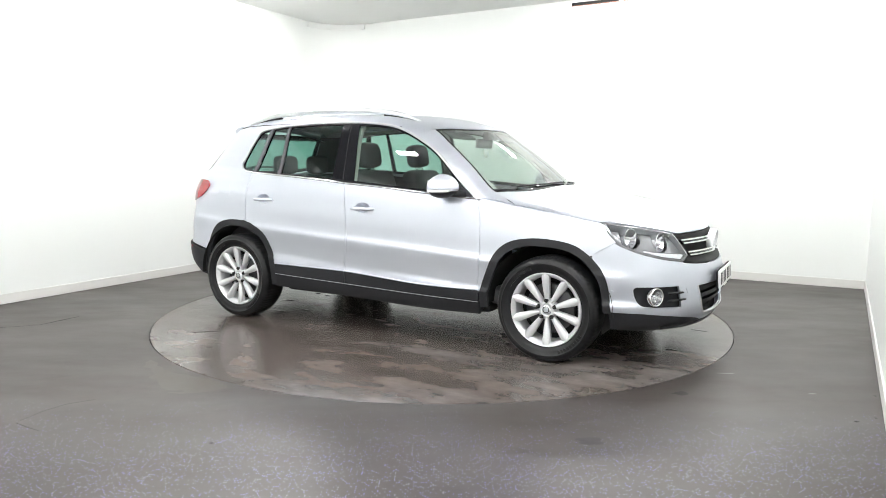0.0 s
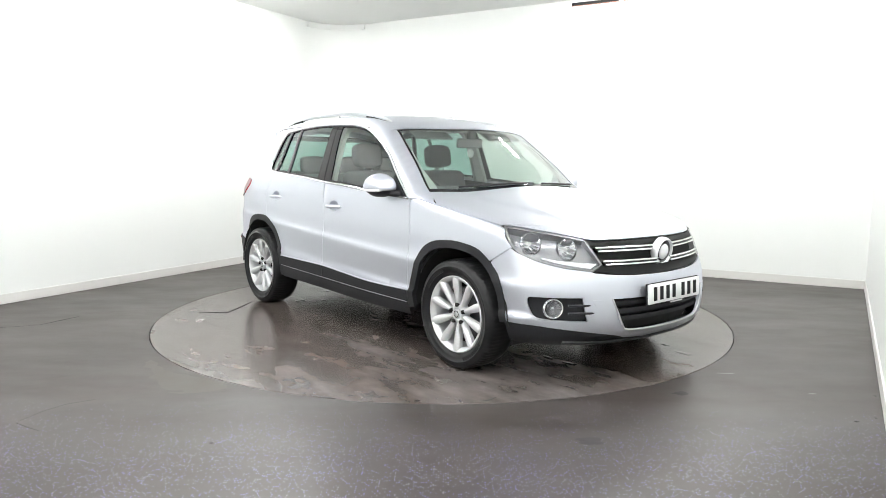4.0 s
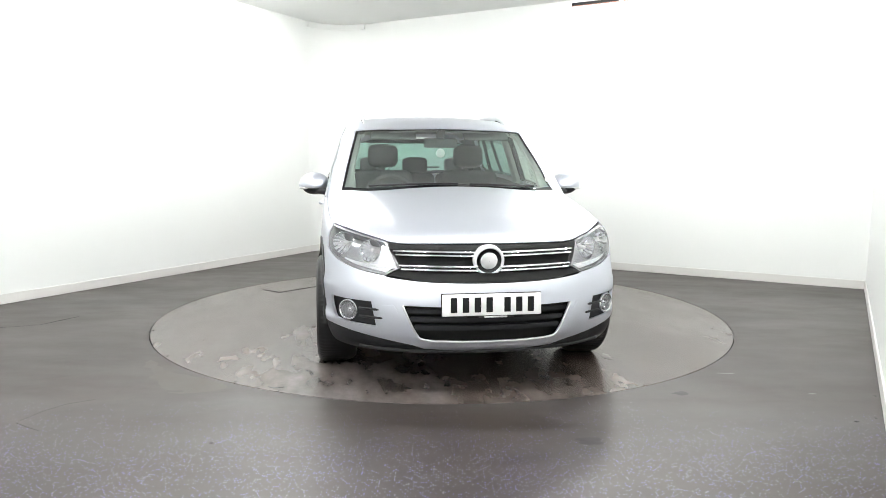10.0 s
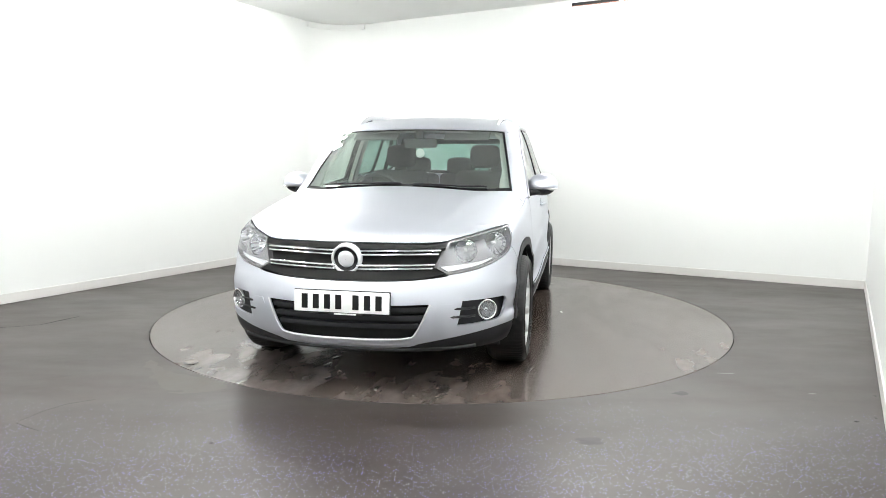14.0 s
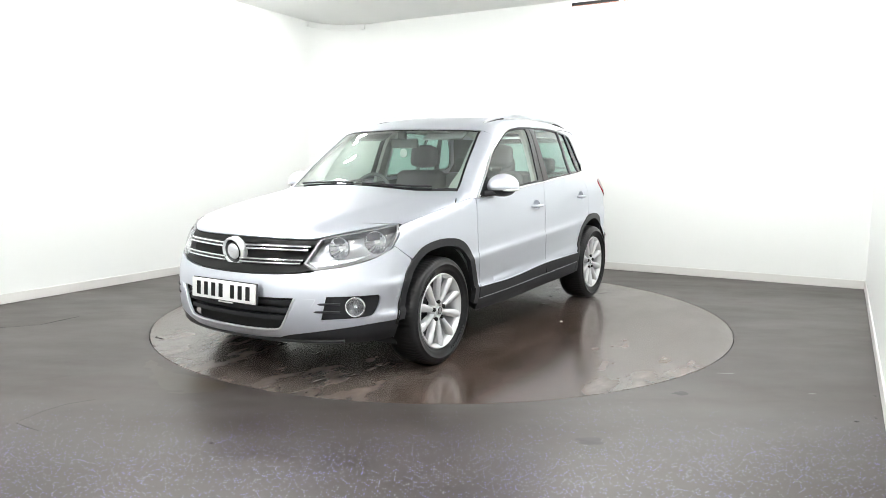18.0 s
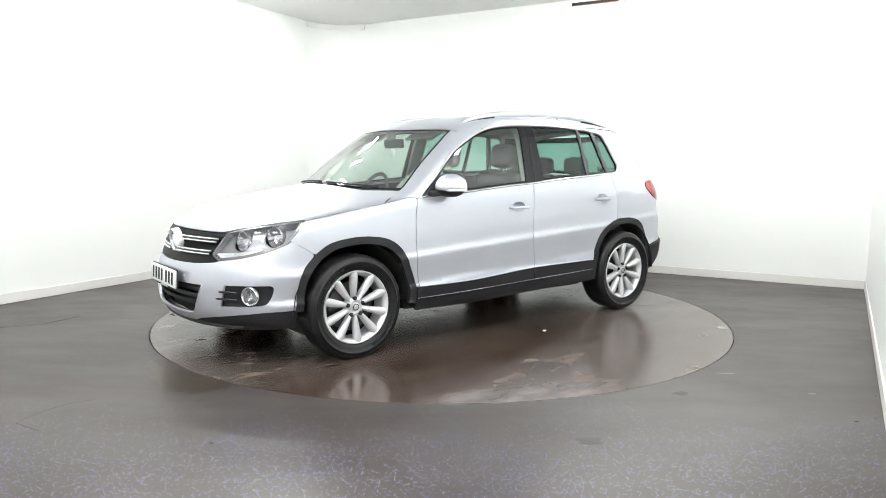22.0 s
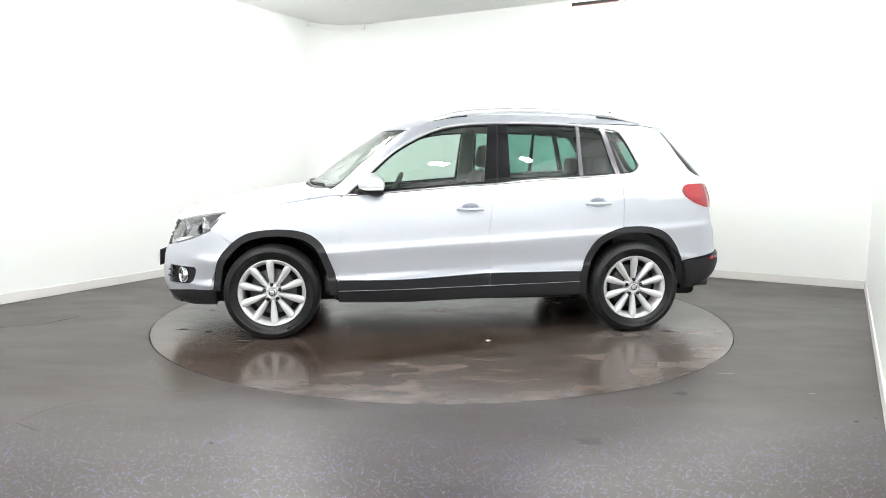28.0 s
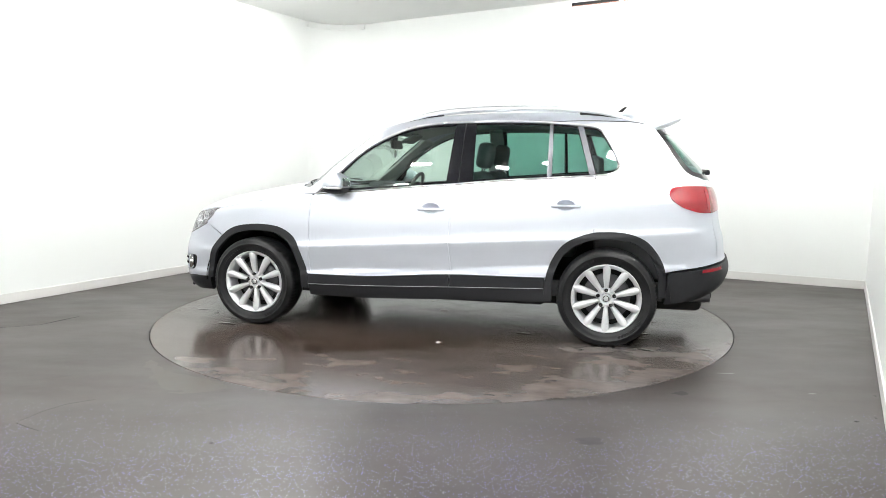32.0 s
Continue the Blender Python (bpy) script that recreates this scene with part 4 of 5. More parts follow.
for xw in (1.302, -1.302):
    for s in (1, -1):
        prof = [(0.415, 0.86), (0.415, 0.50), (0.05, 0.50)]
        v, f = lathe(prof, 40)
        keep = [t for t in f if sum(v[i][2] for i in t) / 4 > 0.0]
        put("wheel_house", mesh_of("wheel_house", [(x + xw, y * s, z + 0.322) for x, y, z in v], keep, LINER, True), car)
for s in (1, -1):
    bm = bmesh.new()
    box(bm, 1.585, 1.605, 0.60 * s - 0.1, 0.60 * s + 0.16, 0.165, 0.30, 0.006)
    part("air_deflector", bm, BLACK, car, smooth=False)

# ---- nose ----
LAMP_LINE = [[(52.2, 0.879), (41.0, 0.853), (32.4, 0.826), (28.2, 0.810)], [(28.2, 0.810), (24.0, 0.678)], [(24.0, 0.678), (27.1, 0.643)], [(27.1, 0.643), (35.5, 0.668), (43.1, 0.707), (48.3, 0.752), (50.9, 0.82), (52.2, 0.879)]]
LAMP_IN = [[(51.3, 0.871), (41.0, 0.846), (32.4, 0.819), (28.6, 0.804)], [(28.6, 0.804), (24.7, 0.679)], [(24.7, 0.679), (27.3, 0.650)], [(27.3, 0.650), (35.4, 0.675), (42.9, 0.714), (47.9, 0.758), (50.2, 0.82), (51.3, 0.871)]]
FOG_LINE = [[(30.4, 0.504), (44.0, 0.507)], [(44.0, 0.507), (44.8, 0.492), (44.2, 0.44), (42.4, 0.394), (38.0, 0.380)], [(38.0, 0.380), (29.0, 0.373)], [(29.0, 0.373), (30.4, 0.504)]]
MOUTH = [[(22.0, 0.493), (0, 0.487), (-22.0, 0.493)], [(-22.0, 0.493), (-18.6, 0.345), (-16.3, 0.312), (-8, 0.303), (0, 0.303), (8, 0.303), (16.3, 0.312), (18.6, 0.345), (22.0, 0.493)]]
LIP = [(51.0, 0.352), (43.0, 0.348), (35.4, 0.331), (27.0, 0.307), (20.2, 0.283), (17.0, 0.262)]
top_bumper = [(48.6, 0.748), (43.1, 0.703), (35.5, 0.664), (27.1, 0.639)]
grille_low = [(25.9, 0.631), (16.0, 0.614), (0.0, 0.608)]
skin("front_bumper", ray_nose, [both([(56.0, 0.672), (49.3, 0.762)][:1]) [:1] + [(49.6, 0.762)], [(49.6, 0.762)] + top_bumper, both([(27.1, 0.639)] + grille_low), flip(rev(top_bumper)) + [(-49.6, 0.762)], [(-49.6, 0.762), (-56.0, 0.672)],
                                [(-56.0, 0.672), (-55.0, 0.64), (-52.4, 0.54), (-51.0, 0.352)], flip(LIP), both(rev(LIP)[:1] + [(8.0, 0.25), (0, 0.248)])[:0] + [(-17.0, 0.262), (-8, 0.25), (0, 0.248), (8, 0.25), (17.0, 0.262)], rev(LIP), [(51.0, 0.352), (52.4, 0.54), (55.0, 0.64), (56.0, 0.672)]],
     PAINT, car, holes=[FOG_LINE, [flip(r) for r in FOG_LINE], MOUTH], su=SN)
skin("bumper_lip", ray_nose, [[(-51.0, 0.348)] + flip(LIP)[1:], [(-17.0, 0.262), (-8, 0.247), (0, 0.245), (8, 0.247), (17.0, 0.262)], rev(LIP)[:-1] + [(51.0, 0.348)], [(51.0, 0.348), (49.5, 0.235)], [(49.5, 0.242), (35, 0.229), (17, 0.226), (0, 0.232), (-17, 0.226), (-35, 0.229), (-49.5, 0.242)], [(-49.5, 0.235), (-51.0, 0.348)]], BLACK, car, "black plastic lower lip", offset=-0.002, thick=0.05, su=SN)
skin("mouth_back", ray_nose, [[(24, 0.51), (0, 0.51), (-24, 0.51)], [(-24, 0.51), (-18, 0.29), (0, 0.285), (18, 0.29), (24, 0.51)]], LINER, car, offset=-0.075, thick=0, su=SN)
for z, w in ((0.462, 21.3), (0.418, 20.3), (0.373, 19.2)):
    skin("grille_slat", ray_nose, [[(w, z + 0.012), (0, z + 0.012), (-w, z + 0.012)], [(-w, z - 0.012), (0, z - 0.012), (w, z - 0.012)]], BLACK, car, "black grille slat", offset=-0.022, thick=0.03, su=SN, step=0.02)
bead("mouth_trim", ray_nose, [(22.0, 0.493), (18.6, 0.345), (16.3, 0.312), (8, 0.303), (0, 0.303), (-8, 0.303), (-16.3, 0.312), (-18.6, 0.345), (-22.0, 0.493)], SATIN, car, 0.006, 0.0, step=0.4, label="thin silver trim round the lower grille")

bead("splitter", ray_nose, [(35, 0.249), (28, 0.246), (17, 0.243), (0, 0.244), (-17, 0.243), (-28, 0.246), (-35, 0.249)], BLACK, car, 0.011, 0.004, step=0.8, label="black lower edge of the bumper")

# headlamps
HOUSING = material("lamp_housing_grey", (0.30, 0.30, 0.31), 0.26, 0.6)
for s in (1, -1):
    def sd(runs, s=s):
        return [[(a * s, b) for a, b in r] for r in runs]
    lamp = skin("headlight", ray_nose, sd(LAMP_LINE), HOUSING, car, "clear headlight with two round reflectors", holes=[sd(LAMP_IN)], offset=-0.002, thick=0.07, su=SN, step=0.015)[0]
    skin("lens", ray_nose, sd(LAMP_IN), LENS, lamp, "clear plastic lens", offset=-0.003, thick=0, su=SN)
    bowls = [(33.4, 0.757, 0.060), (43.9, 0.785, 0.062)]
    strip = [[(25.2, 0.681), (31, 0.690), (37, 0.703), (41, 0.718)], [(41, 0.718), (41.0, 0.709)], [(41.0, 0.709), (35.4, 0.681), (27.4, 0.656)], [(27.4, 0.655), (25.2, 0.681)]]
    skin("bezel", ray_nose, sd([[(52.2, 0.879), (41.0, 0.856), (32.4, 0.83), (28.0, 0.815)], [(28.0, 0.815), (23.6, 0.678)], [(23.6, 0.678), (27.1, 0.638)], [(27.1, 0.638), (35.5, 0.664), (43.1, 0.702), (48.6, 0.75), (51.2, 0.82), (52.2, 0.879)]]), HOUSING, lamp, holes=[oval(a * s, z, r / SN, r) for a, z, r in bowls], offset=-0.045, thick=0.01, su=SN)
    skin("indicator", ray_nose, sd(strip), BOWL, lamp, "silver indicator strip", offset=-0.020, thick=0.03, su=SN, step=0.015)
    for a, z, r in bowls:
        p = onto(ray_nose, np.array([(a * s, z)]), -0.045)[0]
        nrm = slope_of(p[None])[0]
        ax = Vector((nrm[0] * 0.5 + 0.75, nrm[1] * 0.5, 0)).normalized()
        m = Matrix.Translation(p) @ ax.to_track_quat("Y", "Z").to_matrix().to_4x4()
        v, f = lathe([(r * 1.03, 0.002), (r * 1.0, 0.005), (r * 0.97, 0.002), (r * 0.8, -0.03), (r * 0.5, -0.05), (r * 0.22, -0.058), (0.002, -0.058)], 18)
        bowl = put("reflector", mesh_of("reflector", v, f, BOWL), lamp, m, "faceted chrome reflector bowl")
        v, f = lathe([(0.001, 0.0), (0.009, -0.004), (0.011, -0.015), (0.009, -0.058)], 16)
        put("bulb", mesh_of("bulb", v, f, WHITE_PLASTIC, True), bowl)

# fog lamps
for s in (1, -1):
    def sd(runs, s=s):
        return [[(a * s, b) for a, b in r] for r in runs]
    nest = skin("fog_lamp_surround", ray_nose, sd([[(29.5, 0.515), (45.5, 0.515)], [(45.5, 0.515), (45.5, 0.43), (42.6, 0.38), (38, 0.368)], [(38, 0.368), (28.5, 0.364)], [(28.5, 0.364), (29.5, 0.515)]]), BLACK, car, "black plastic fog lamp surround", holes=[oval(37.9 * s, 0.444, 0.045 / SN, 0.046)], offset=-0.028, thick=0, su=SN)[0]
    p = onto(ray_nose, np.array([(37.9 * s, 0.444)]), -0.02)[0]
    nrm = slope_of(p[None])[0]
    ax = Vector((nrm[0] * 0.7 + 0.5, nrm[1] * 0.8, 0)).normalized()
    m = Matrix.Translation(p) @ ax.to_track_quat("Y", "Z").to_matrix().to_4x4()
    ring = put("fog_lamp", mesh_of("fog_lamp", *lathe([(0.047, -0.01), (0.047, 0.012), (0.051, 0.016), (0.056, 0.012), (0.057, -0.012)], 36), CHROME, True), car, m, "round fog lamp with a chrome ring")
    put("reflector", mesh_of("reflector", *lathe([(0.047, 0.0), (0.038, -0.02), (0.02, -0.032), (0.002, -0.035)], 28), DULL_BOWL, True), ring)
    put("bulb", mesh_of("bulb", *lathe([(0.001, 0.0), (0.012, -0.003), (0.014, -0.012), (0.010, -0.034)], 16), BOWL, True), ring)
    put("lens", mesh_of("lens", *lathe([(0.047, 0.004), (0.03, 0.009), (0.002, 0.011)], 28), LENS, True), ring)
    for z, a0 in ((0.463, 28.2), (0.420, 27.2)):
        q = onto(ray_nose, np.array([(a * s, z) for a in (34.0, 32.0, 30.0, a0 + 0.6, a0)]), 0.0)
        put("fin", mesh_of("fin", *sweep(q, [0.006, 0.007, 0.007, 0.006, 0.002], 8), BLACK, True), nest)
    bead("sensor", ray_nose, [(12.9 * s, 0.532), (13.0 * s, 0.532)], PAINT, car, 0.010, -0.004)
    skin("side_sensor", ray_nose, oval(50.4 * s, 0.473, 0.011 / SN, 0.011, 12), PAINT, car, offset=0.002, thick=0.004, su=SN, step=0.008)
    skin("washer_flap", ray_nose, sd([[(24.2, 0.492), (27.6, 0.490)], [(27.6, 0.490), (26.6, 0.448)], [(26.6, 0.448), (23.2, 0.452)], [(23.2, 0.452), (24.2, 0.492)]]), PAINT, car, offset=0.0025, thick=0.003, su=SN, step=0.015)

# grille between the headlamps
GR = both([(28.0, 0.805), (24.0, 0.799), (12.0, 0.800), (0.0, 0.802)])
skin("grille", ray_nose, [GR, [(-28.0, 0.805), (-23.7, 0.678)], [(-23.7, 0.678), (-26.6, 0.643)], flip(rev([(0.0, 0.613), (16.0, 0.619), (26.6, 0.643)])) + [(16.0, 0.619), (26.6, 0.643)], [(26.6, 0.643), (23.7, 0.678)], [(23.7, 0.678), (28.0, 0.805)]], LINER, car, "black radiator grille with bright slats", offset=-0.035, thick=0.0, su=SN)
skin("grille_band", ray_nose, [GR, [(-28.0, 0.805), (-27.1, 0.777)], [(-27.1, 0.777), (0, 0.775), (27.1, 0.777)], [(27.1, 0.777), (28.0, 0.805)]], INK, car, offset=-0.003, thick=0.035, su=SN, step=0.02)
skin("grille_band", ray_nose, [flip(rev([(0.0, 0.613), (16.0, 0.619), (26.6, 0.643)])) + [(16.0, 0.619), (26.6, 0.643)], [(26.6, 0.643), (24.6, 0.664)], [(24.6, 0.664), (0, 0.660), (-24.6, 0.664)], [(-24.6, 0.664), (-26.6, 0.643)]], INK, car, offset=-0.003, thick=0.035, su=SN, step=0.02)
for s in (1, -1):
    for zo, zi, end in ((0.767, 0.763, 25.6), (0.695, 0.690, 23.7)):
        slat = skin("grille_slat", ray_nose, [[(3.0 * s, zi), (14 * s, zi + 0.003), (end * s, zo)], [(end * s, zo), ((end - 0.7) * s, zo - 0.019)], [((end - 0.7) * s, zo - 0.019), (14 * s, zi - 0.016), (3.0 * s, zi - 0.019)], [(3.0 * s, zi - 0.019), (3.0 * s, zi)]], GLOSS, car, "gloss black slat with two chrome edges", offset=-0.002, thick=0.03, su=SN, step=0.02)[0]
        bead("chrome_edge", ray_nose, [(3.0 * s, zi), (14 * s, zi + 0.003), (end * s, zo)], CHROME, slat, 0.0064, 0.002, step=0.6)
        bead("chrome_edge", ray_nose, [(3.0 * s, zi - 0.019), (14 * s, zi - 0.016), ((end - 0.7) * s, zo - 0.019)], CHROME, slat, 0.0064, 0.002, step=0.6)

# round badge: bright ring, dark disc and a plain bright centre
m = Matrix.Translation((2.131, 0, 0.722)) @ pose(0, 0, 0, 0, 0, -90) @ pose(0, 0, 0, -8, 0, 0)
badge = put("badge", mesh_of("badge", *lathe([(0.066, -0.02), (0.067, 0.010), (0.072, 0.016), (0.078, 0.014), (0.082, 0.004), (0.082, -0.03)], 48), BRIGHT, True), car, m, "round chrome badge")
put("disc", mesh_of("disc", *lathe([(0.001, 0.004), (0.067, 0.002), (0.067, -0.02)], 40), GLOSS, True), badge, None, "dark disc")
put("boss", mesh_of("boss", *lathe([(0.001, 0.012), (0.025, 0.011), (0.041, 0.008), (0.045, 0.004), (0.046, 0.0)], 40), BRIGHT, True), badge, None, "plain bright centre")

# number plate with plain bars for its characters
m = Matrix.Translation((2.222, 0, 0.507)) @ pose(0, 0, 0, 0, -3, 0)
bm = box(bmesh.new(), -0.012, 0, -0.260, 0.260, -0.056, 0.056, 0.004)
plate = part("number_plate", bm, WHITE_PLASTIC, car, "white number plate with black bars", angle=30)
plate.matrix_basis = m
for k, y in enumerate((-0.200, -0.138, -0.076, -0.014, 0.080, 0.142, 0.204)):
    bm = box(bmesh.new(), 0.0002, 0.0012, y - 0.017, y + 0.017, -0.0385, 0.0385, 0.0004, 1)
    part("bar", bm, INK, plate, smooth=False)
for y, w in ((-0.10, 0.03), (0.02, 0.06), (0.14, 0.025)):
    bm = box(bmesh.new(), -0.010, -0.004, y - w, y + w, -0.068, -0.060, 0.001, 1)
    part("bar", bm, INK if w < 0.05 else WHITE_PLASTIC, plate, smooth=False)
bm = box(bmesh.new(), -0.022, -0.0125, -0.264, 0.264, -0.060, 0.060, 0.004)
part("plate_backing", bm, BLACK, plate, smooth=False)


# ---- door mirrors ----
def lobe(cx, cy, cz, rx, ry, rz, z0, z1, power=2.6, cut=None, n=26, m=18, lean=0.0):
    """A rounded shell between two heights of a swollen box; cut: its flat back, which leans forward towards the top."""
    v, f = [], []
    for j in range(m + 1):
        t = z0 + (z1 - z0) * j / m
        w = max(0.0, 1 - abs(t) ** power) ** (1 / power)
        for i in range(n):
            a = 2 * math.pi * i / n
            ca, sa = math.cos(a), math.sin(a)
            x = cx + rx * w * math.copysign(abs(ca) ** (2 / power), ca)
            y = cy + ry * w * math.copysign(abs(sa) ** (2 / power), sa)
            back = None if cut is None else cut + lean * max(0.0, t) ** 2.4
            v.append((max(x, back) if cut is not None else x, y, cz + rz * t))
    for j in range(m):
        for i in range(n):
            a, b = j * n + i, j * n + (i + 1) % n
            f.append((a, b, b + n, a + n))
    f += [tuple(reversed(range(n))), tuple(range(m * n, m * n + n))]
    return v, f


for s in (1, -1):
    def mm(vf, s=s):
        v, f = vf
        return ([(x, y * s, z) for x, y, z in v], f if s > 0 else [tuple(reversed(t)) for t in f])
    arm = put("door_mirror", mesh_of("door_mirror", *mm(sweep([(0.70, 0.84, 1.026), (0.68, 0.87, 1.028), (0.63, 0.93, 1.034)], [0.032, 0.032, 0.024], 10, flat=0.75)), BLACK, True), car, None, "door mirror with a silver shell and black base")
    put("shell", mesh_of("shell", *mm(lobe(0.585, 0.925, 1.068, 0.118, 0.108, 0.090, -0.12, 0.999, 2.0, 0.528, 32, 20, 0.062)), PAINT, True), arm, None, "silver painted mirror shell")
    put("band", mesh_of("band", *mm(lobe(0.585, 0.925, 1.068, 0.1155, 0.1055, 0.088, -0.22, -0.12, 2.0, 0.529)), SATIN, True), arm, None, "bright band under the shell")
    put("base", mesh_of("base", *mm(lobe(0.588, 0.918, 1.066, 0.110, 0.098, 0.066, -0.96, -0.28, 2.0, 0.530)), BLACK, True), arm, None, "black lower half")
    put("indicator", mesh_of("indicator", *mm(lobe(0.590, 0.968, 1.050, 0.085, 0.064, 0.012, -0.9, 0.9, 3.0, 0.535)), WHITE_PLASTIC, True), arm, None, "pale indicator strip")
    bm = box(bmesh.new(), 0.5245, 0.529, 0.852 if s > 0 else -1.0, 1.0 if s > 0 else -0.852, 1.056, 1.118, 0.002)
    part("mirror_glass", bm, CHROME, arm, "mirror glass")

# ---- tail ----
BACK = [[(43.2, 1.46), (41.6, 1.351), (40.6, 1.249), (39.6, 1.176), (38.1, 1.148), (30, 1.128), (15, 1.112), (0, 1.108)]]
back = BACK[0] + [(-a, b) for a, b in rev(BACK[0])[1:]]
skin("tailgate", ray_tail, [[(-32.7, 0.575), (32.7, 0.575)], [(32.7, 0.575), (32.7, 1.12)], [(32.7, 1.12), (30, 1.121), (15, 1.105), (0, 1.101), (-15, 1.105), (-30, 1.121), (-32.7, 1.12)], [(-32.7, 1.12), (-32.7, 0.575)]], PAINT, car, su=ST)
skin("rear_screen", ray_tail, [back, [(-43.2, 1.46), (43.2, 1.46)]], PRIVACY, car, "dark tinted rear window", offset=-0.004, thick=0.004, su=ST)
skin("rear_screen_border", ray_tail, [back, [(-43.2, 1.46), (-25, 1.475), (25, 1.475), (43.2, 1.46)]], GLOSS, car, "black printed border of the rear window", holes=[[[(40.2, 1.43), (38.6, 1.30), (37.2, 1.20), (34.0, 1.165), (15, 1.145), (0, 1.14), (-15, 1.145), (-34, 1.165), (-37.2, 1.2), (-38.6, 1.3), (-40.2, 1.43)], [(-40.2, 1.43), (40.2, 1.43)]]], offset=-0.001, thick=0.003, su=ST)
TL = [[(49.2, 1.027), (47.6, 1.068), (43.2, 1.083), (33.6, 1.078), (24, 1.066)], [(24, 1.066), (22.5, 0.99), (24, 0.915)], [(24, 0.915), (33, 0.906), (40.5, 0.909), (46.0, 0.943), (48.6, 0.99), (49.2, 1.027)]]
TLI = [[(37.0, 1.060), (28.0, 1.055)], [(28.0, 1.055), (27.0, 0.935)], [(27.0, 0.935), (37.5, 0.932)], [(37.5, 0.932), (37.0, 1.060)]]
for s in (1, -1):
    tl = skin("tail_light", ray_tail, [[(a * s, b) for a, b in r] for r in TL], RED, car, "red oval tail light", offset=0.010, thick=0.02, su=ST)[0]
    skin("lamp_block", ray_tail, [[(a * s, b) for a, b in r] for r in TLI], RED, tl, offset=0.0125, thick=0.004, su=ST)
    skin("reflector", ray_tail, [[(40.6 * s, 0.533), (31.8 * s, 0.553)], [(31.8 * s, 0.553), (31.8 * s, 0.532)], [(31.8 * s, 0.532), (40.6 * s, 0.514)], [(40.6 * s, 0.514), (40.6 * s, 0.533)]], RED, car, "red bumper reflector", offset=0.014, thick=0.01, su=ST, step=0.02)
skin("rear_bumper", ray_tail, [[(50.0, 0.508), (42.0, 0.531), (34.8, 0.560), (20, 0.570), (0, 0.570), (-20, 0.570), (-34.8, 0.560), (-42.0, 0.531), (-50.0, 0.508)], [(-50.0, 0.508), (-50.5, 0.30)], [(-50.5, 0.30), (-40.0, 0.325), (-31, 0.36), (0, 0.37), (31, 0.36), (40, 0.325), (50.5, 0.30)], [(50.5, 0.30), (50.0, 0.508)]], BLACK, car, "black plastic rear bumper", offset=0.010, thick=0.06, su=ST)
for s in (1, -1):
    v, f = lathe([(0.026, 0.0), (0.032, -0.002), (0.032, -0.22), (0.029, -0.22), (0.026, -0.06), (0.026, 0.0)], 24)
    if s > 0:
        put("tailpipe", mesh_of("tailpipe", v, f, ALLOY_DARK, True), car, Matrix.Translation((-1.99, 0.52, 0.318)) @ pose(0, 0, 0, 0, 0, 90), "bright round exhaust tailpipe")
        put("tailpipe", mesh_of("tailpipe", v, f, ALLOY_DARK, True), car, Matrix.Translation((-1.99, 0.60, 0.318)) @ pose(0, 0, 0, 0, 0, 90), "bright round exhaust tailpipe")
# roof spoiler
v, f = [], []
ys = np.linspace(-0.56, 0.56, 25)
roots = onto(ray_top, np.array([(-1.50 if abs(y) > 0.55 else -1.60 + 0.28 * y * y, y * 0.97) for y in ys]))
for y, r in zip(ys, roots):
    tip = -1.800 + 0.62 * y * y
    zt = 1.572 - 0.25 * y * y
    mid = ((r[0] + tip) / 2, y, (r[2] + zt) / 2 + 0.006)
    v += [(r[0], r[1], r[2] + 0.001), mid, (tip + 0.01, y, zt), (tip, y, zt - 0.012), (tip + 0.012, y, zt - 0.028), (r[0] - 0.03, y * 0.98, zt - 0.075)]
for i in range(24):
    for k in range(5):
        a, b = i * 6 + k, i * 6 + 6 + k
        f.append((a, b, b + 1, a + 1))
f += [tuple(range(6)), tuple(reversed(range(144, 150)))]
bm = bmesh.new()
me = mesh_of("spoiler", v, f, PAINT)
bm.from_mesh(me)
part("spoiler", bm, PAINT, car, "silver roof spoiler", angle=50)
bm = bmesh.new()
box(bm, -0.02, 0.02, -0.02, 0.02, -0.015, 0.02, 0.008, m=Matrix.Translation((-2.0, 0.0, 1.16)))
box(bm, -0.012, 0.008, -0.01, 0.36, -0.008, 0.008, 0.004, m=Matrix.Translation((-1.965, 0.0, 1.18)))
part("rear_wiper", bm, BLACK, car, "black rear wiper")
# aerial
v, f = sweep([(-1.33, 0, 1.592), (-1.355, 0, 1.622), (-1.385, 0, 1.650), (-1.40, 0, 1.656)], [0.018, 0.014, 0.009, 0.004], 10)
put("aerial", mesh_of("aerial", v, f, BLACK, True), car, None, "short black roof aerial")

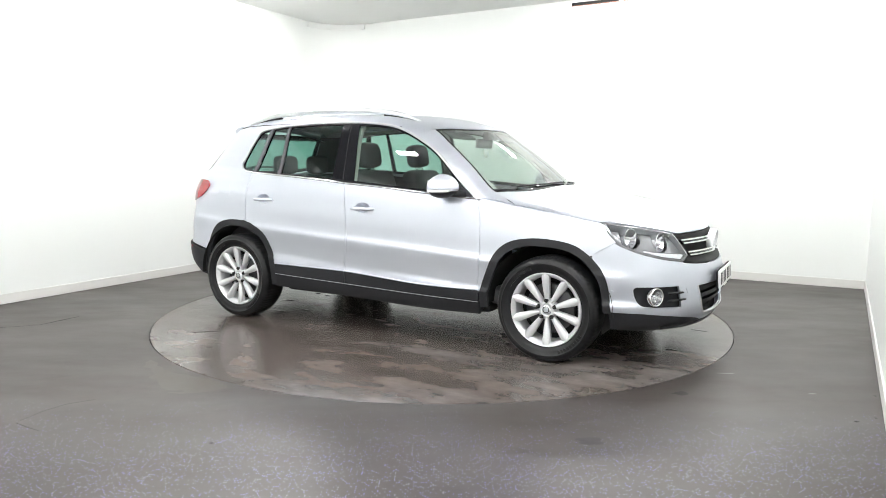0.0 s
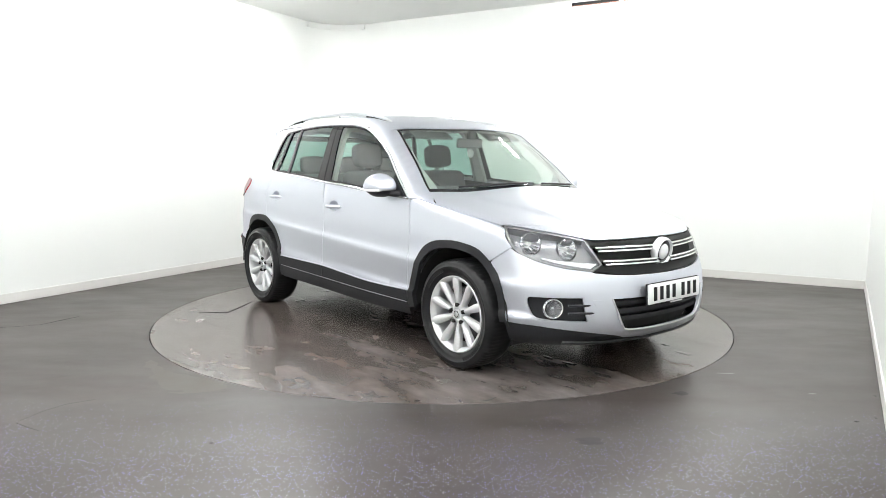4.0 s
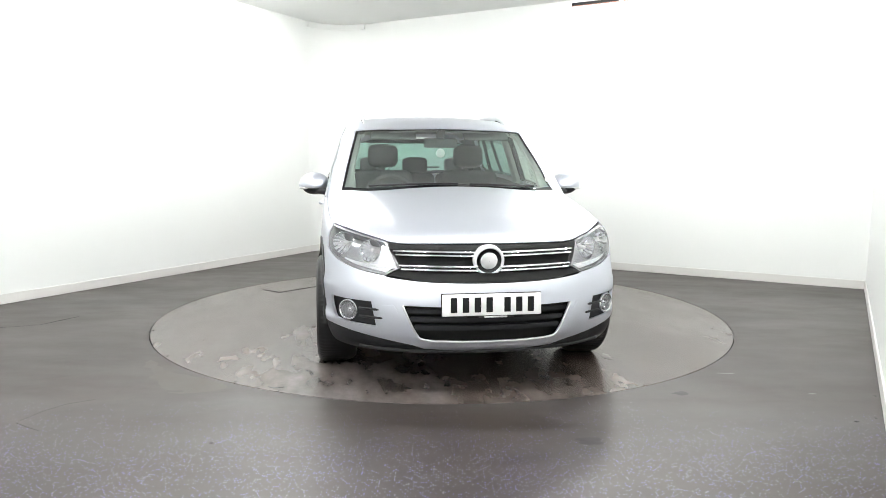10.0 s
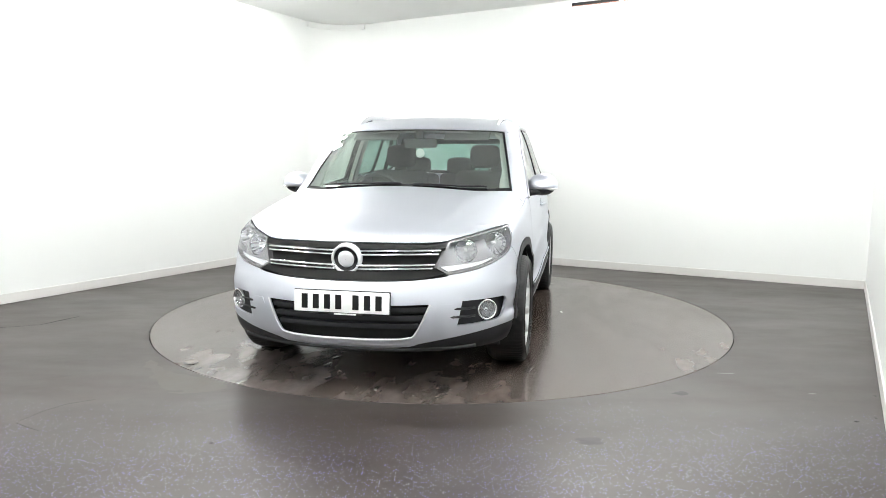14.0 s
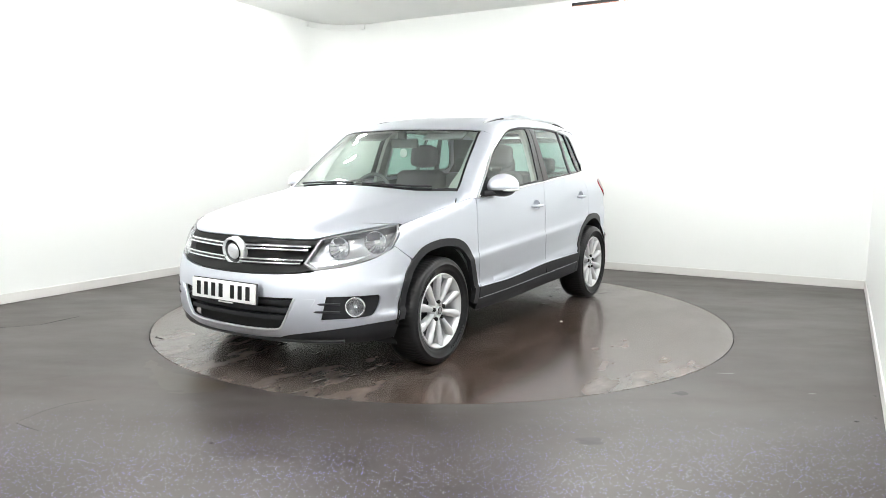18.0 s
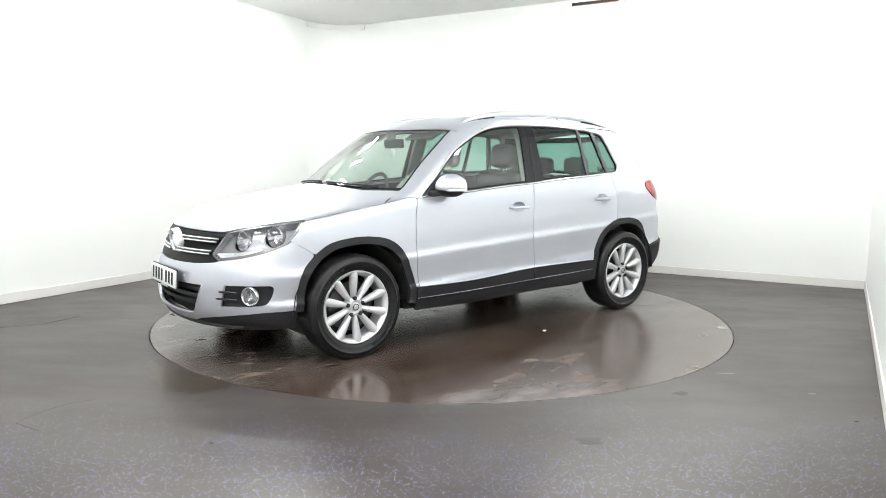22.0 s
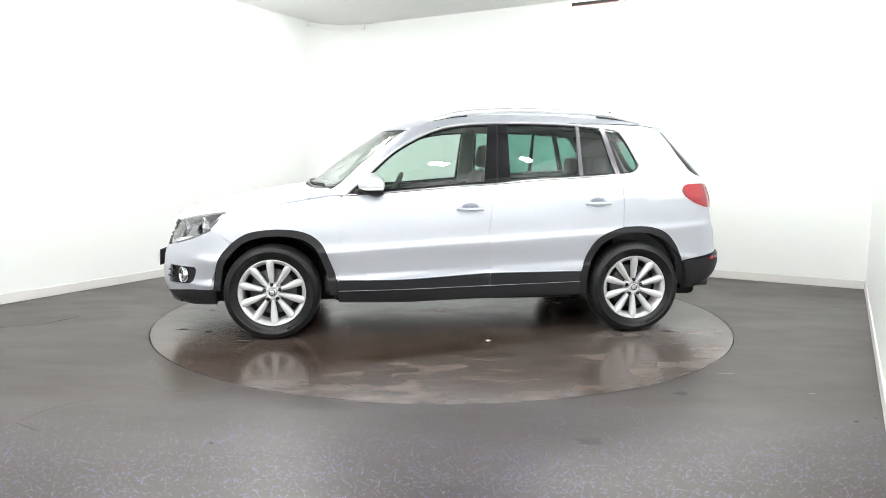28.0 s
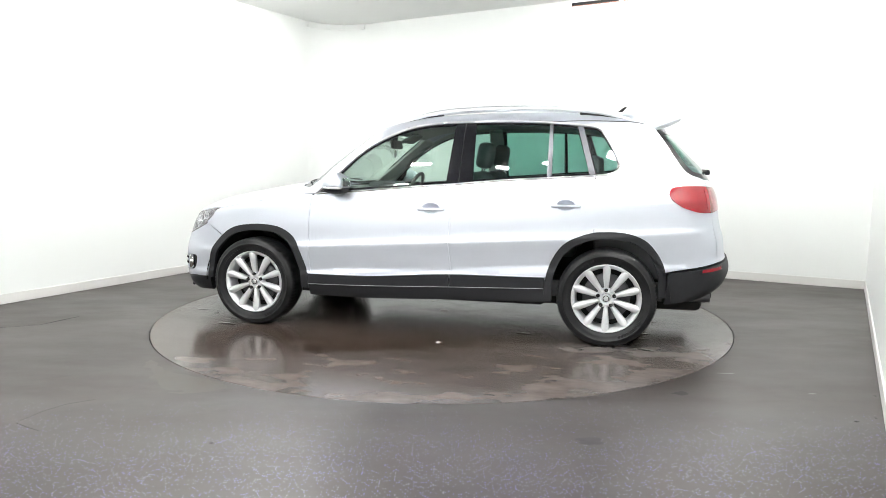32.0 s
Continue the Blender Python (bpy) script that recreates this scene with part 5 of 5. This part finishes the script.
# ---- roof rails ----
for s in (1, -1):
    xs = [0.20, 0.10, -0.02, -0.15, -0.35, -0.60, -0.85, -1.05, -1.20, -1.33, -1.42]
    hz = [-0.006, 0.012, 0.022, 0.028, 0.031, 0.031, 0.030, 0.028, 0.022, 0.006, -0.006]
    base = onto(ray_top, np.array([(x, 0.555 - 0.015 * max(0, x)) for x in xs]))
    line = [(p[0], s * p[1], p[2] + h) for p, h in zip(base, hz)]
    rail = put("roof_rail", mesh_of("roof_rail", *sweep(spline(line, 0.04), [0.010 + 0.005 * min(1.0, 6 * k / 40, 6 * (40 - k) / 40) for k in np.linspace(0, 40, len(spline(line, 0.04)))], 12, flat=1.4), SATIN, True), car, None, "satin silver roof rail on black feet")
    for x0, x1 in ((0.16, -0.10), (-1.08, -1.38)):
        vv, ff = [], []
        q = [x0 + (x1 - x0) * k / 8 for k in range(9)]
        g = onto(ray_top, np.array([(x, 0.555) for x in q]))
        for x, p in zip(q, g):
            h = float(np.interp(-x, [-a for a in xs], hz))
            for dy in (-0.010, 0.010):
                vv += [(x, s * (p[1] + dy), p[2] - 0.004), (x, s * (p[1] + dy), p[2] + max(0.001, h - 0.012))]
        for k in range(8):
            a = 4 * k
            ff += [(a, a + 1, a + 5, a + 4), (a + 2, a + 6, a + 7, a + 3), (a + 1, a + 3, a + 7, a + 5)]
        ff += [(0, 2, 3, 1), (32, 33, 35, 34)]
        bm = bmesh.new()
        bm.from_mesh(mesh_of("rail_foot", vv, ff, BLACK))
        part("rail_foot", bm, BLACK, rail, "black rail foot", smooth=False)

# ---- wipers ----
for y0, y1, x0, x1 in ((-0.56, 0.02, 0.960, 1.085), (0.58, 0.10, 0.950, 1.085)):
    q = onto(ray_top, np.array([(x0 + (x1 - x0) * k / 8 + 0.03 * math.sin(math.pi * k / 8), y0 + (y1 - y0) * k / 8) for k in range(9)]), 0.006)
    put("wiper", mesh_of("wiper", *sweep(q, 0.006, 8), BLACK, True), car, None, "black windscreen wiper")

# ---- wheels ----
TYRE_SIDE = [(0.222, 0.68), (0.228, 0.862), (0.2325, 0.876), (0.237, 0.886), (0.243, 0.887), (0.245, 0.891), (0.262, 0.897), (0.284, 0.902), (0.2845, 0.9035), (0.290, 0.9035), (0.2905, 0.901), (0.306, 0.897), (0.317, 0.890), (0.325, 0.880), (0.3305, 0.865), (0.332, 0.83), (0.3325, 0.79), (0.3305, 0.73), (0.320, 0.69), (0.30, 0.67), (0.24, 0.66)]
tv, tf = lathe(TYRE_SIDE, 240)
for k in range(240):  # fine blocks on the shoulder
    if k % 3 == 0:
        for q in (13, 14, 15):
            x, y, z = tv[k * len(TYRE_SIDE) + q]
            tv[k * len(TYRE_SIDE) + q] = (x * 0.990, y - 0.0015, z * 0.990)
TYRE = (tv, tf)
RIM = lathe([(0.233, 0.878), (0.2305, 0.887), (0.226, 0.887), (0.222, 0.883), (0.208, 0.872), (0.202, 0.850), (0.199, 0.80), (0.198, 0.68)], 64)
HUB = lathe([(0.030, 0.842), (0.034, 0.866), (0.050, 0.862), (0.064, 0.850), (0.068, 0.820)], 40)
CAP = lathe([(0.001, 0.872), (0.022, 0.871), (0.029, 0.866), (0.031, 0.855)], 28)
DISC = lathe([(0.05, 0.80), (0.155, 0.80), (0.160, 0.795), (0.160, 0.775)], 40)
BACKING = lathe([(0.01, 0.765), (0.205, 0.765)], 40)
CAP_BAR = lathe([(0.017, 0.8725), (0.017, 0.8735), (0.021, 0.8735), (0.021, 0.8720)], 24)


def spoke():
    """One of ten spokes: narrow and deep at the hub, swelling like a petal towards the rim, with a rounded back."""
    v, f = [], []
    rs = [0.045, 0.075, 0.110, 0.145, 0.175, 0.200, 0.214, 0.224]
    wd = [0.0105, 0.0150, 0.0190, 0.0225, 0.0250, 0.0255, 0.0240, 0.0200]
    hy = [0.858, 0.867, 0.873, 0.877, 0.881, 0.884, 0.884, 0.882]
    cross = ((-1, -0.036), (-1, -0.012), (-0.80, -0.0045), (-0.42, 0.001), (0, 0.003), (0.42, 0.001), (0.80, -0.0045), (1, -0.012), (1, -0.036))
    w = len(cross)
    for r, q, h in zip(rs, wd, hy):
        v += [(q * a, h + d, r) for a, d in cross]
    for i in range(len(rs) - 1):
        for k in range(w - 1):
            a = i * w + k
            f.append((a, a + w, a + w + 1, a + 1))
    n = (len(rs) - 1) * w
    f += [tuple(range(w - 1, -1, -1)), tuple(range(n, n + w))]
    return v, f


def crisp(name, v, f, mat, angle=28):
    """A smooth-shaded mesh whose steep edges stay sharp."""
    bm = bmesh.new()
    me = mesh_of(name, v, f, mat)
    bm.from_mesh(me)
    bmesh.ops.recalc_face_normals(bm, faces=bm.faces)
    for e in bm.edges:
        e.smooth = not (len(e.link_faces) == 2 and e.calc_face_angle(0) > radians(angle))
    for q in bm.faces:
        q.smooth = True
    bm.to_mesh(me)
    bm.free()
    return me


SPOKE = crisp("spoke", *spoke(), ALLOY)
BOLT = mesh_of("wheel_bolt", *lathe([(0.001, 0.869), (0.0110, 0.869), (0.0130, 0.865), (0.0130, 0.83)], 12), LINER, True)
MESHES = {n: mesh_of(n, *vf, mt, True) for n, vf, mt in (("wheel", RIM, ALLOY), ("tyre", TYRE, RUBBER), ("hub", HUB, ALLOY), ("hub_cap", CAP, SATIN), ("cap_ring", CAP_BAR, INK), ("brake_disc", DISC, ALLOY_DARK), ("backing", BACKING, LINER))}


bm = box(bmesh.new(), -0.0075, 0.0075, 0.892, 0.9012, -0.010, 0.010)
LETTER = bpy.data.meshes.new("letter_bar")  # a raised bar where the sidewall carries writing
bm.to_mesh(LETTER)
bm.free()
LETTER.materials.append(RUBBER)


def wheel(x, side, turn):
    w = put("wheel", MESHES["wheel"], car, pose(x, 0, 0.3285, 0, 0, 0 if side > 0 else 180) @ pose(0, 0, 0, 0, turn, 0), "silver ten-spoke alloy wheel with a black tyre")
    for n in ("tyre", "hub", "hub_cap", "cap_ring", "brake_disc", "backing"):
        put(n, MESHES[n], w)
    for start in (20, 200):
        for k in range(9):
            put("letter_bar", LETTER, w, pose(0, 0, 0, 0, start + 4.6 * k, 0) @ Matrix.Translation((0, 0, 0.270)))
    for k in range(10):
        put("spoke", SPOKE, w, pose(0, 0, 0, 0, 36 * k, 0))
    for k in range(5):
        a = radians(72 * k)
        put("wheel_bolt", BOLT, w, Matrix.Translation((0.056 * math.sin(a), 0.004, 0.056 * math.cos(a))))
    return w


wheel(1.302, 1, 3)
wheel(-1.302, 1, 0)
wheel(1.302, -1, 2)
wheel(-1.302, -1, 5)


# ---- cabin ----
def seat(x, y, back=1.165):
    b = bmesh.new()
    box(b, x - 0.24, x + 0.26, y - 0.25, y + 0.25, 0.56, 0.70, 0.05, 3)
    s = part("seat", b, SEAT, car, "dark cloth front seat")
    b = bmesh.new()
    box(b, -0.07, 0.07, -0.25, 0.25, 0.0, back - 0.62, 0.068, 4, Matrix.Translation((x - 0.22, y, 0.64)) @ pose(0, 0, 0, 0, -17, 0))
    part("backrest", b, SEAT, s)
    b = bmesh.new()
    m = Matrix.Translation((x - 0.22 - (back - 0.62) * 0.30 - 0.005, y, back + 0.045)) @ pose(0, 0, 0, 0, -10, 0)
    b.from_mesh(mesh_of("headrest", *lobe(0, 0, 0.075, 0.055, 0.128, 0.098, -0.99, 0.99, 4.0), SEAT))
    bmesh.ops.transform(b, matrix=m, verts=b.verts)
    part("headrest", b, SEAT, s)
    for q in (-0.05, 0.05):
        v, f = sweep([m @ Vector((0, q, -0.07)), m @ Vector((0, q, 0.03))], 0.007, 8)
        put("post", mesh_of("post", v, f, CHROME, True), s)


seat(0.02, 0.37)
seat(0.02, -0.37)
b = bmesh.new()
box(b, -1.08, -0.62, -0.62, 0.62, 0.56, 0.70, 0.05, 3)
bench = part("rear_bench", b, SEAT, car, "dark cloth rear bench")
for y0, y1 in ((-0.62, -0.20), (-0.19, 0.19), (0.20, 0.62)):
    b = bmesh.new()
    box(b, -0.06, 0.06, y0, y1, 0.0, 0.50, 0.05, 3, Matrix.Translation((-1.06, 0, 0.64)) @ pose(0, 0, 0, 0, -14, 0))
    part("backrest", b, SEAT, bench)
    b = bmesh.new()
    c0 = (y0 + y1) / 2
    b.from_mesh(mesh_of("headrest", *lobe(-1.19, c0, 1.205, 0.045, 0.122, 0.078, -0.99, 0.99, 4.0), SEAT))
    part("headrest", b, SEAT, bench)
b = bmesh.new()
box(b, 0.50, 0.92, -0.70, 0.70, 0.72, 1.02, 0.06, 3)
box(b, 0.78, 1.00, -0.62, 0.62, 0.80, 1.025, 0.05, 3)
box(b, 0.44, 0.62, -0.20, 0.20, 0.45, 0.96, 0.05, 3)
box(b, 0.52, 0.78, -0.56, -0.20, 0.98, 1.065, 0.04, 3)
part("dashboard", b, TRIM, car, "dark moulded dashboard")
v, f = sweep([(0.185 * math.sin(2 * math.pi * k / 40), 0, 0.185 * math.cos(2 * math.pi * k / 40)) for k in range(40)], 0.016, 10, True)
wheel_m = Matrix.Translation((0.41, -0.37, 0.965)) @ pose(0, 0, 0, 0, -24, 0) @ pose(0, 0, 0, 0, 0, 90)
steer = put("steering_wheel", mesh_of("steering_wheel", v, f, TRIM, True), car, wheel_m, "dark steering wheel")
b = bmesh.new()
box(b, -0.06, 0.06, -0.03, 0.02, -0.055, 0.05, 0.02, 3)
box(b, -0.18, 0.18, -0.015, 0.01, -0.02, 0.015, 0.006)
box(b, -0.015, 0.015, -0.015, 0.01, -0.18, 0.0, 0.006)
part("wheel_boss", b, TRIM, steer)
b = bmesh.new()
box(b, -0.012, 0.018, -0.125, 0.125, -0.035, 0.035, 0.012, 3, Matrix.Translation((0.44, 0.0, 1.375)) @ pose(0, 0, 0, 0, 8, 0))
box(b, 0.0, 0.05, -0.03, 0.03, 0.03, 0.09, 0.01, 2, Matrix.Translation((0.44, 0.0, 1.375)))
part("rear_view_mirror", b, TRIM, car, "dark rear-view mirror")
put("hanging_tag", mesh_of("hanging_tag", *lathe([(0.001, 0.004), (0.030, 0.004), (0.034, 0.0), (0.030, -0.004), (0.001, -0.004)], 24), WHITE_PLASTIC, True), car, Matrix.Translation((0.455, 0.0, 1.300)) @ pose(0, 0, 0, 0, 0, 90), "round white tag hanging from the mirror")
for s in (1, -1):
    b = bmesh.new()
    box(b, -0.07, 0.07, -0.17, 0.17, -0.010, 0.010, 0.008, 2, Matrix.Translation((0.40, 0.35 * s, 1.435)) @ pose(0, 0, 0, 0, 30, 0))
    part("sun_visor", b, VISOR, car)
b = bmesh.new()
box(b, -1.80, 0.95, -0.74, 0.74, 0.30, 0.42, 0.02)
box(b, -1.90, -1.20, -0.66, 0.66, 0.40, 0.78, 0.04)
part("cabin_floor", b, TRIM, car, "dark carpet", smooth=False)


# ---- damp and mopped patches, thin films on the vinyl ----
def film_patch(points, mat, parent=None, label="", z=0.0012):
    loop = outline([list(points) + [points[0]]], 0.035)
    rnd = random.Random(int(100 * abs(points[0][0])) + len(points))
    ahead = np.roll(loop, -1, 0) - np.roll(loop, 1, 0)
    out = np.stack([ahead[:, 1], -ahead[:, 0]], 1) / np.maximum(np.linalg.norm(ahead, axis=1, keepdims=True), 1e-6)
    rough = np.array([rnd.gauss(0, 1) for _ in loop])
    slow = sum(np.roll(rough, k) for k in range(-4, 5)) / 3
    loop = loop + out * (0.004 * rough + 0.014 * slow)[:, None]
    uv, tri = fill([loop], 0.10)
    n = len(loop)
    low = {tuple(np.round(q, 5)) for q in loop}
    v = [(q[0], q[1], z - 0.0004 if tuple(np.round(q, 5)) in low else z) for q in uv]
    f = []
    for t in tri:
        a, b, c = (uv[i] for i in t)
        f.append(t if (b[0] - a[0]) * (c[1] - a[1]) - (b[1] - a[1]) * (c[0] - a[0]) > 0 else (t[0], t[2], t[1]))
    return put("damp_patch", mesh_of("damp_patch", v, f, mat, True), parent, None, label)


rnd = random.Random(7)
for x0, x1, y0, y1, count in ((1.45, 2.0, -0.45, 1.05, 9), (-1.95, -0.75, -0.75, 0.85, 14)):
    for _ in range(count):
        r = rnd.uniform(0.015, 0.05)
        x, y = rnd.uniform(x0, x1), rnd.uniform(y0, y1)
        put("splash", mesh_of("splash", *blot(x, y, r * 1.5, r * 0.6, rnd.uniform(-25, 25), 14, 0.0042), PUDDLE, True), turntable, None, "small splash of standing water")
for pts in ([(-2.44, -1.97), (-2.12, -1.79), (-1.74, -1.61), (-1.60, -1.76), (-1.39, -1.94), (-1.18, -2.06), (-1.61, -2.16), (-1.90, -2.37), (-2.04, -2.53)],
            [(-3.28, -0.60), (-2.94, -0.22), (-2.56, 0.05), (-2.36, -0.30), (-2.30, -0.62), (-2.17, -0.99), (-2.54, -0.99), (-2.93, -1.17)]):
    tagged(film_patch(pts, FILM, bpy.data.objects["floor"], "", 0.0008), "paler mopped streak dried on the vinyl")


tagged(film_patch([(-1.80, -1.48), (-1.64, -1.63), (-1.44, -1.78), (-1.20, -1.96), (-1.30, -2.05), (-1.50, -2.06), (-1.70, -1.82)], BROWN, bpy.data.objects["floor"], "", 0.0010), "brown damp stain on the vinyl")


# ---- what moves: the turntable and the car on it ----
def motions():
    step = []
    ride = []
    for t in range(33):
        a = -29.631 - 5.14746 * t + 0.0013445 * (t - 16) ** 2
        step.append((t, pose(0, 0, 0, 0, 0, a)))
        ride.append((t, pose(0, 0, 0, 0, 0, a) @ Matrix.Translation((-0.0288, -0.0829, 0))))
    walk(turntable, step)
    walk(car, ride)


motions()
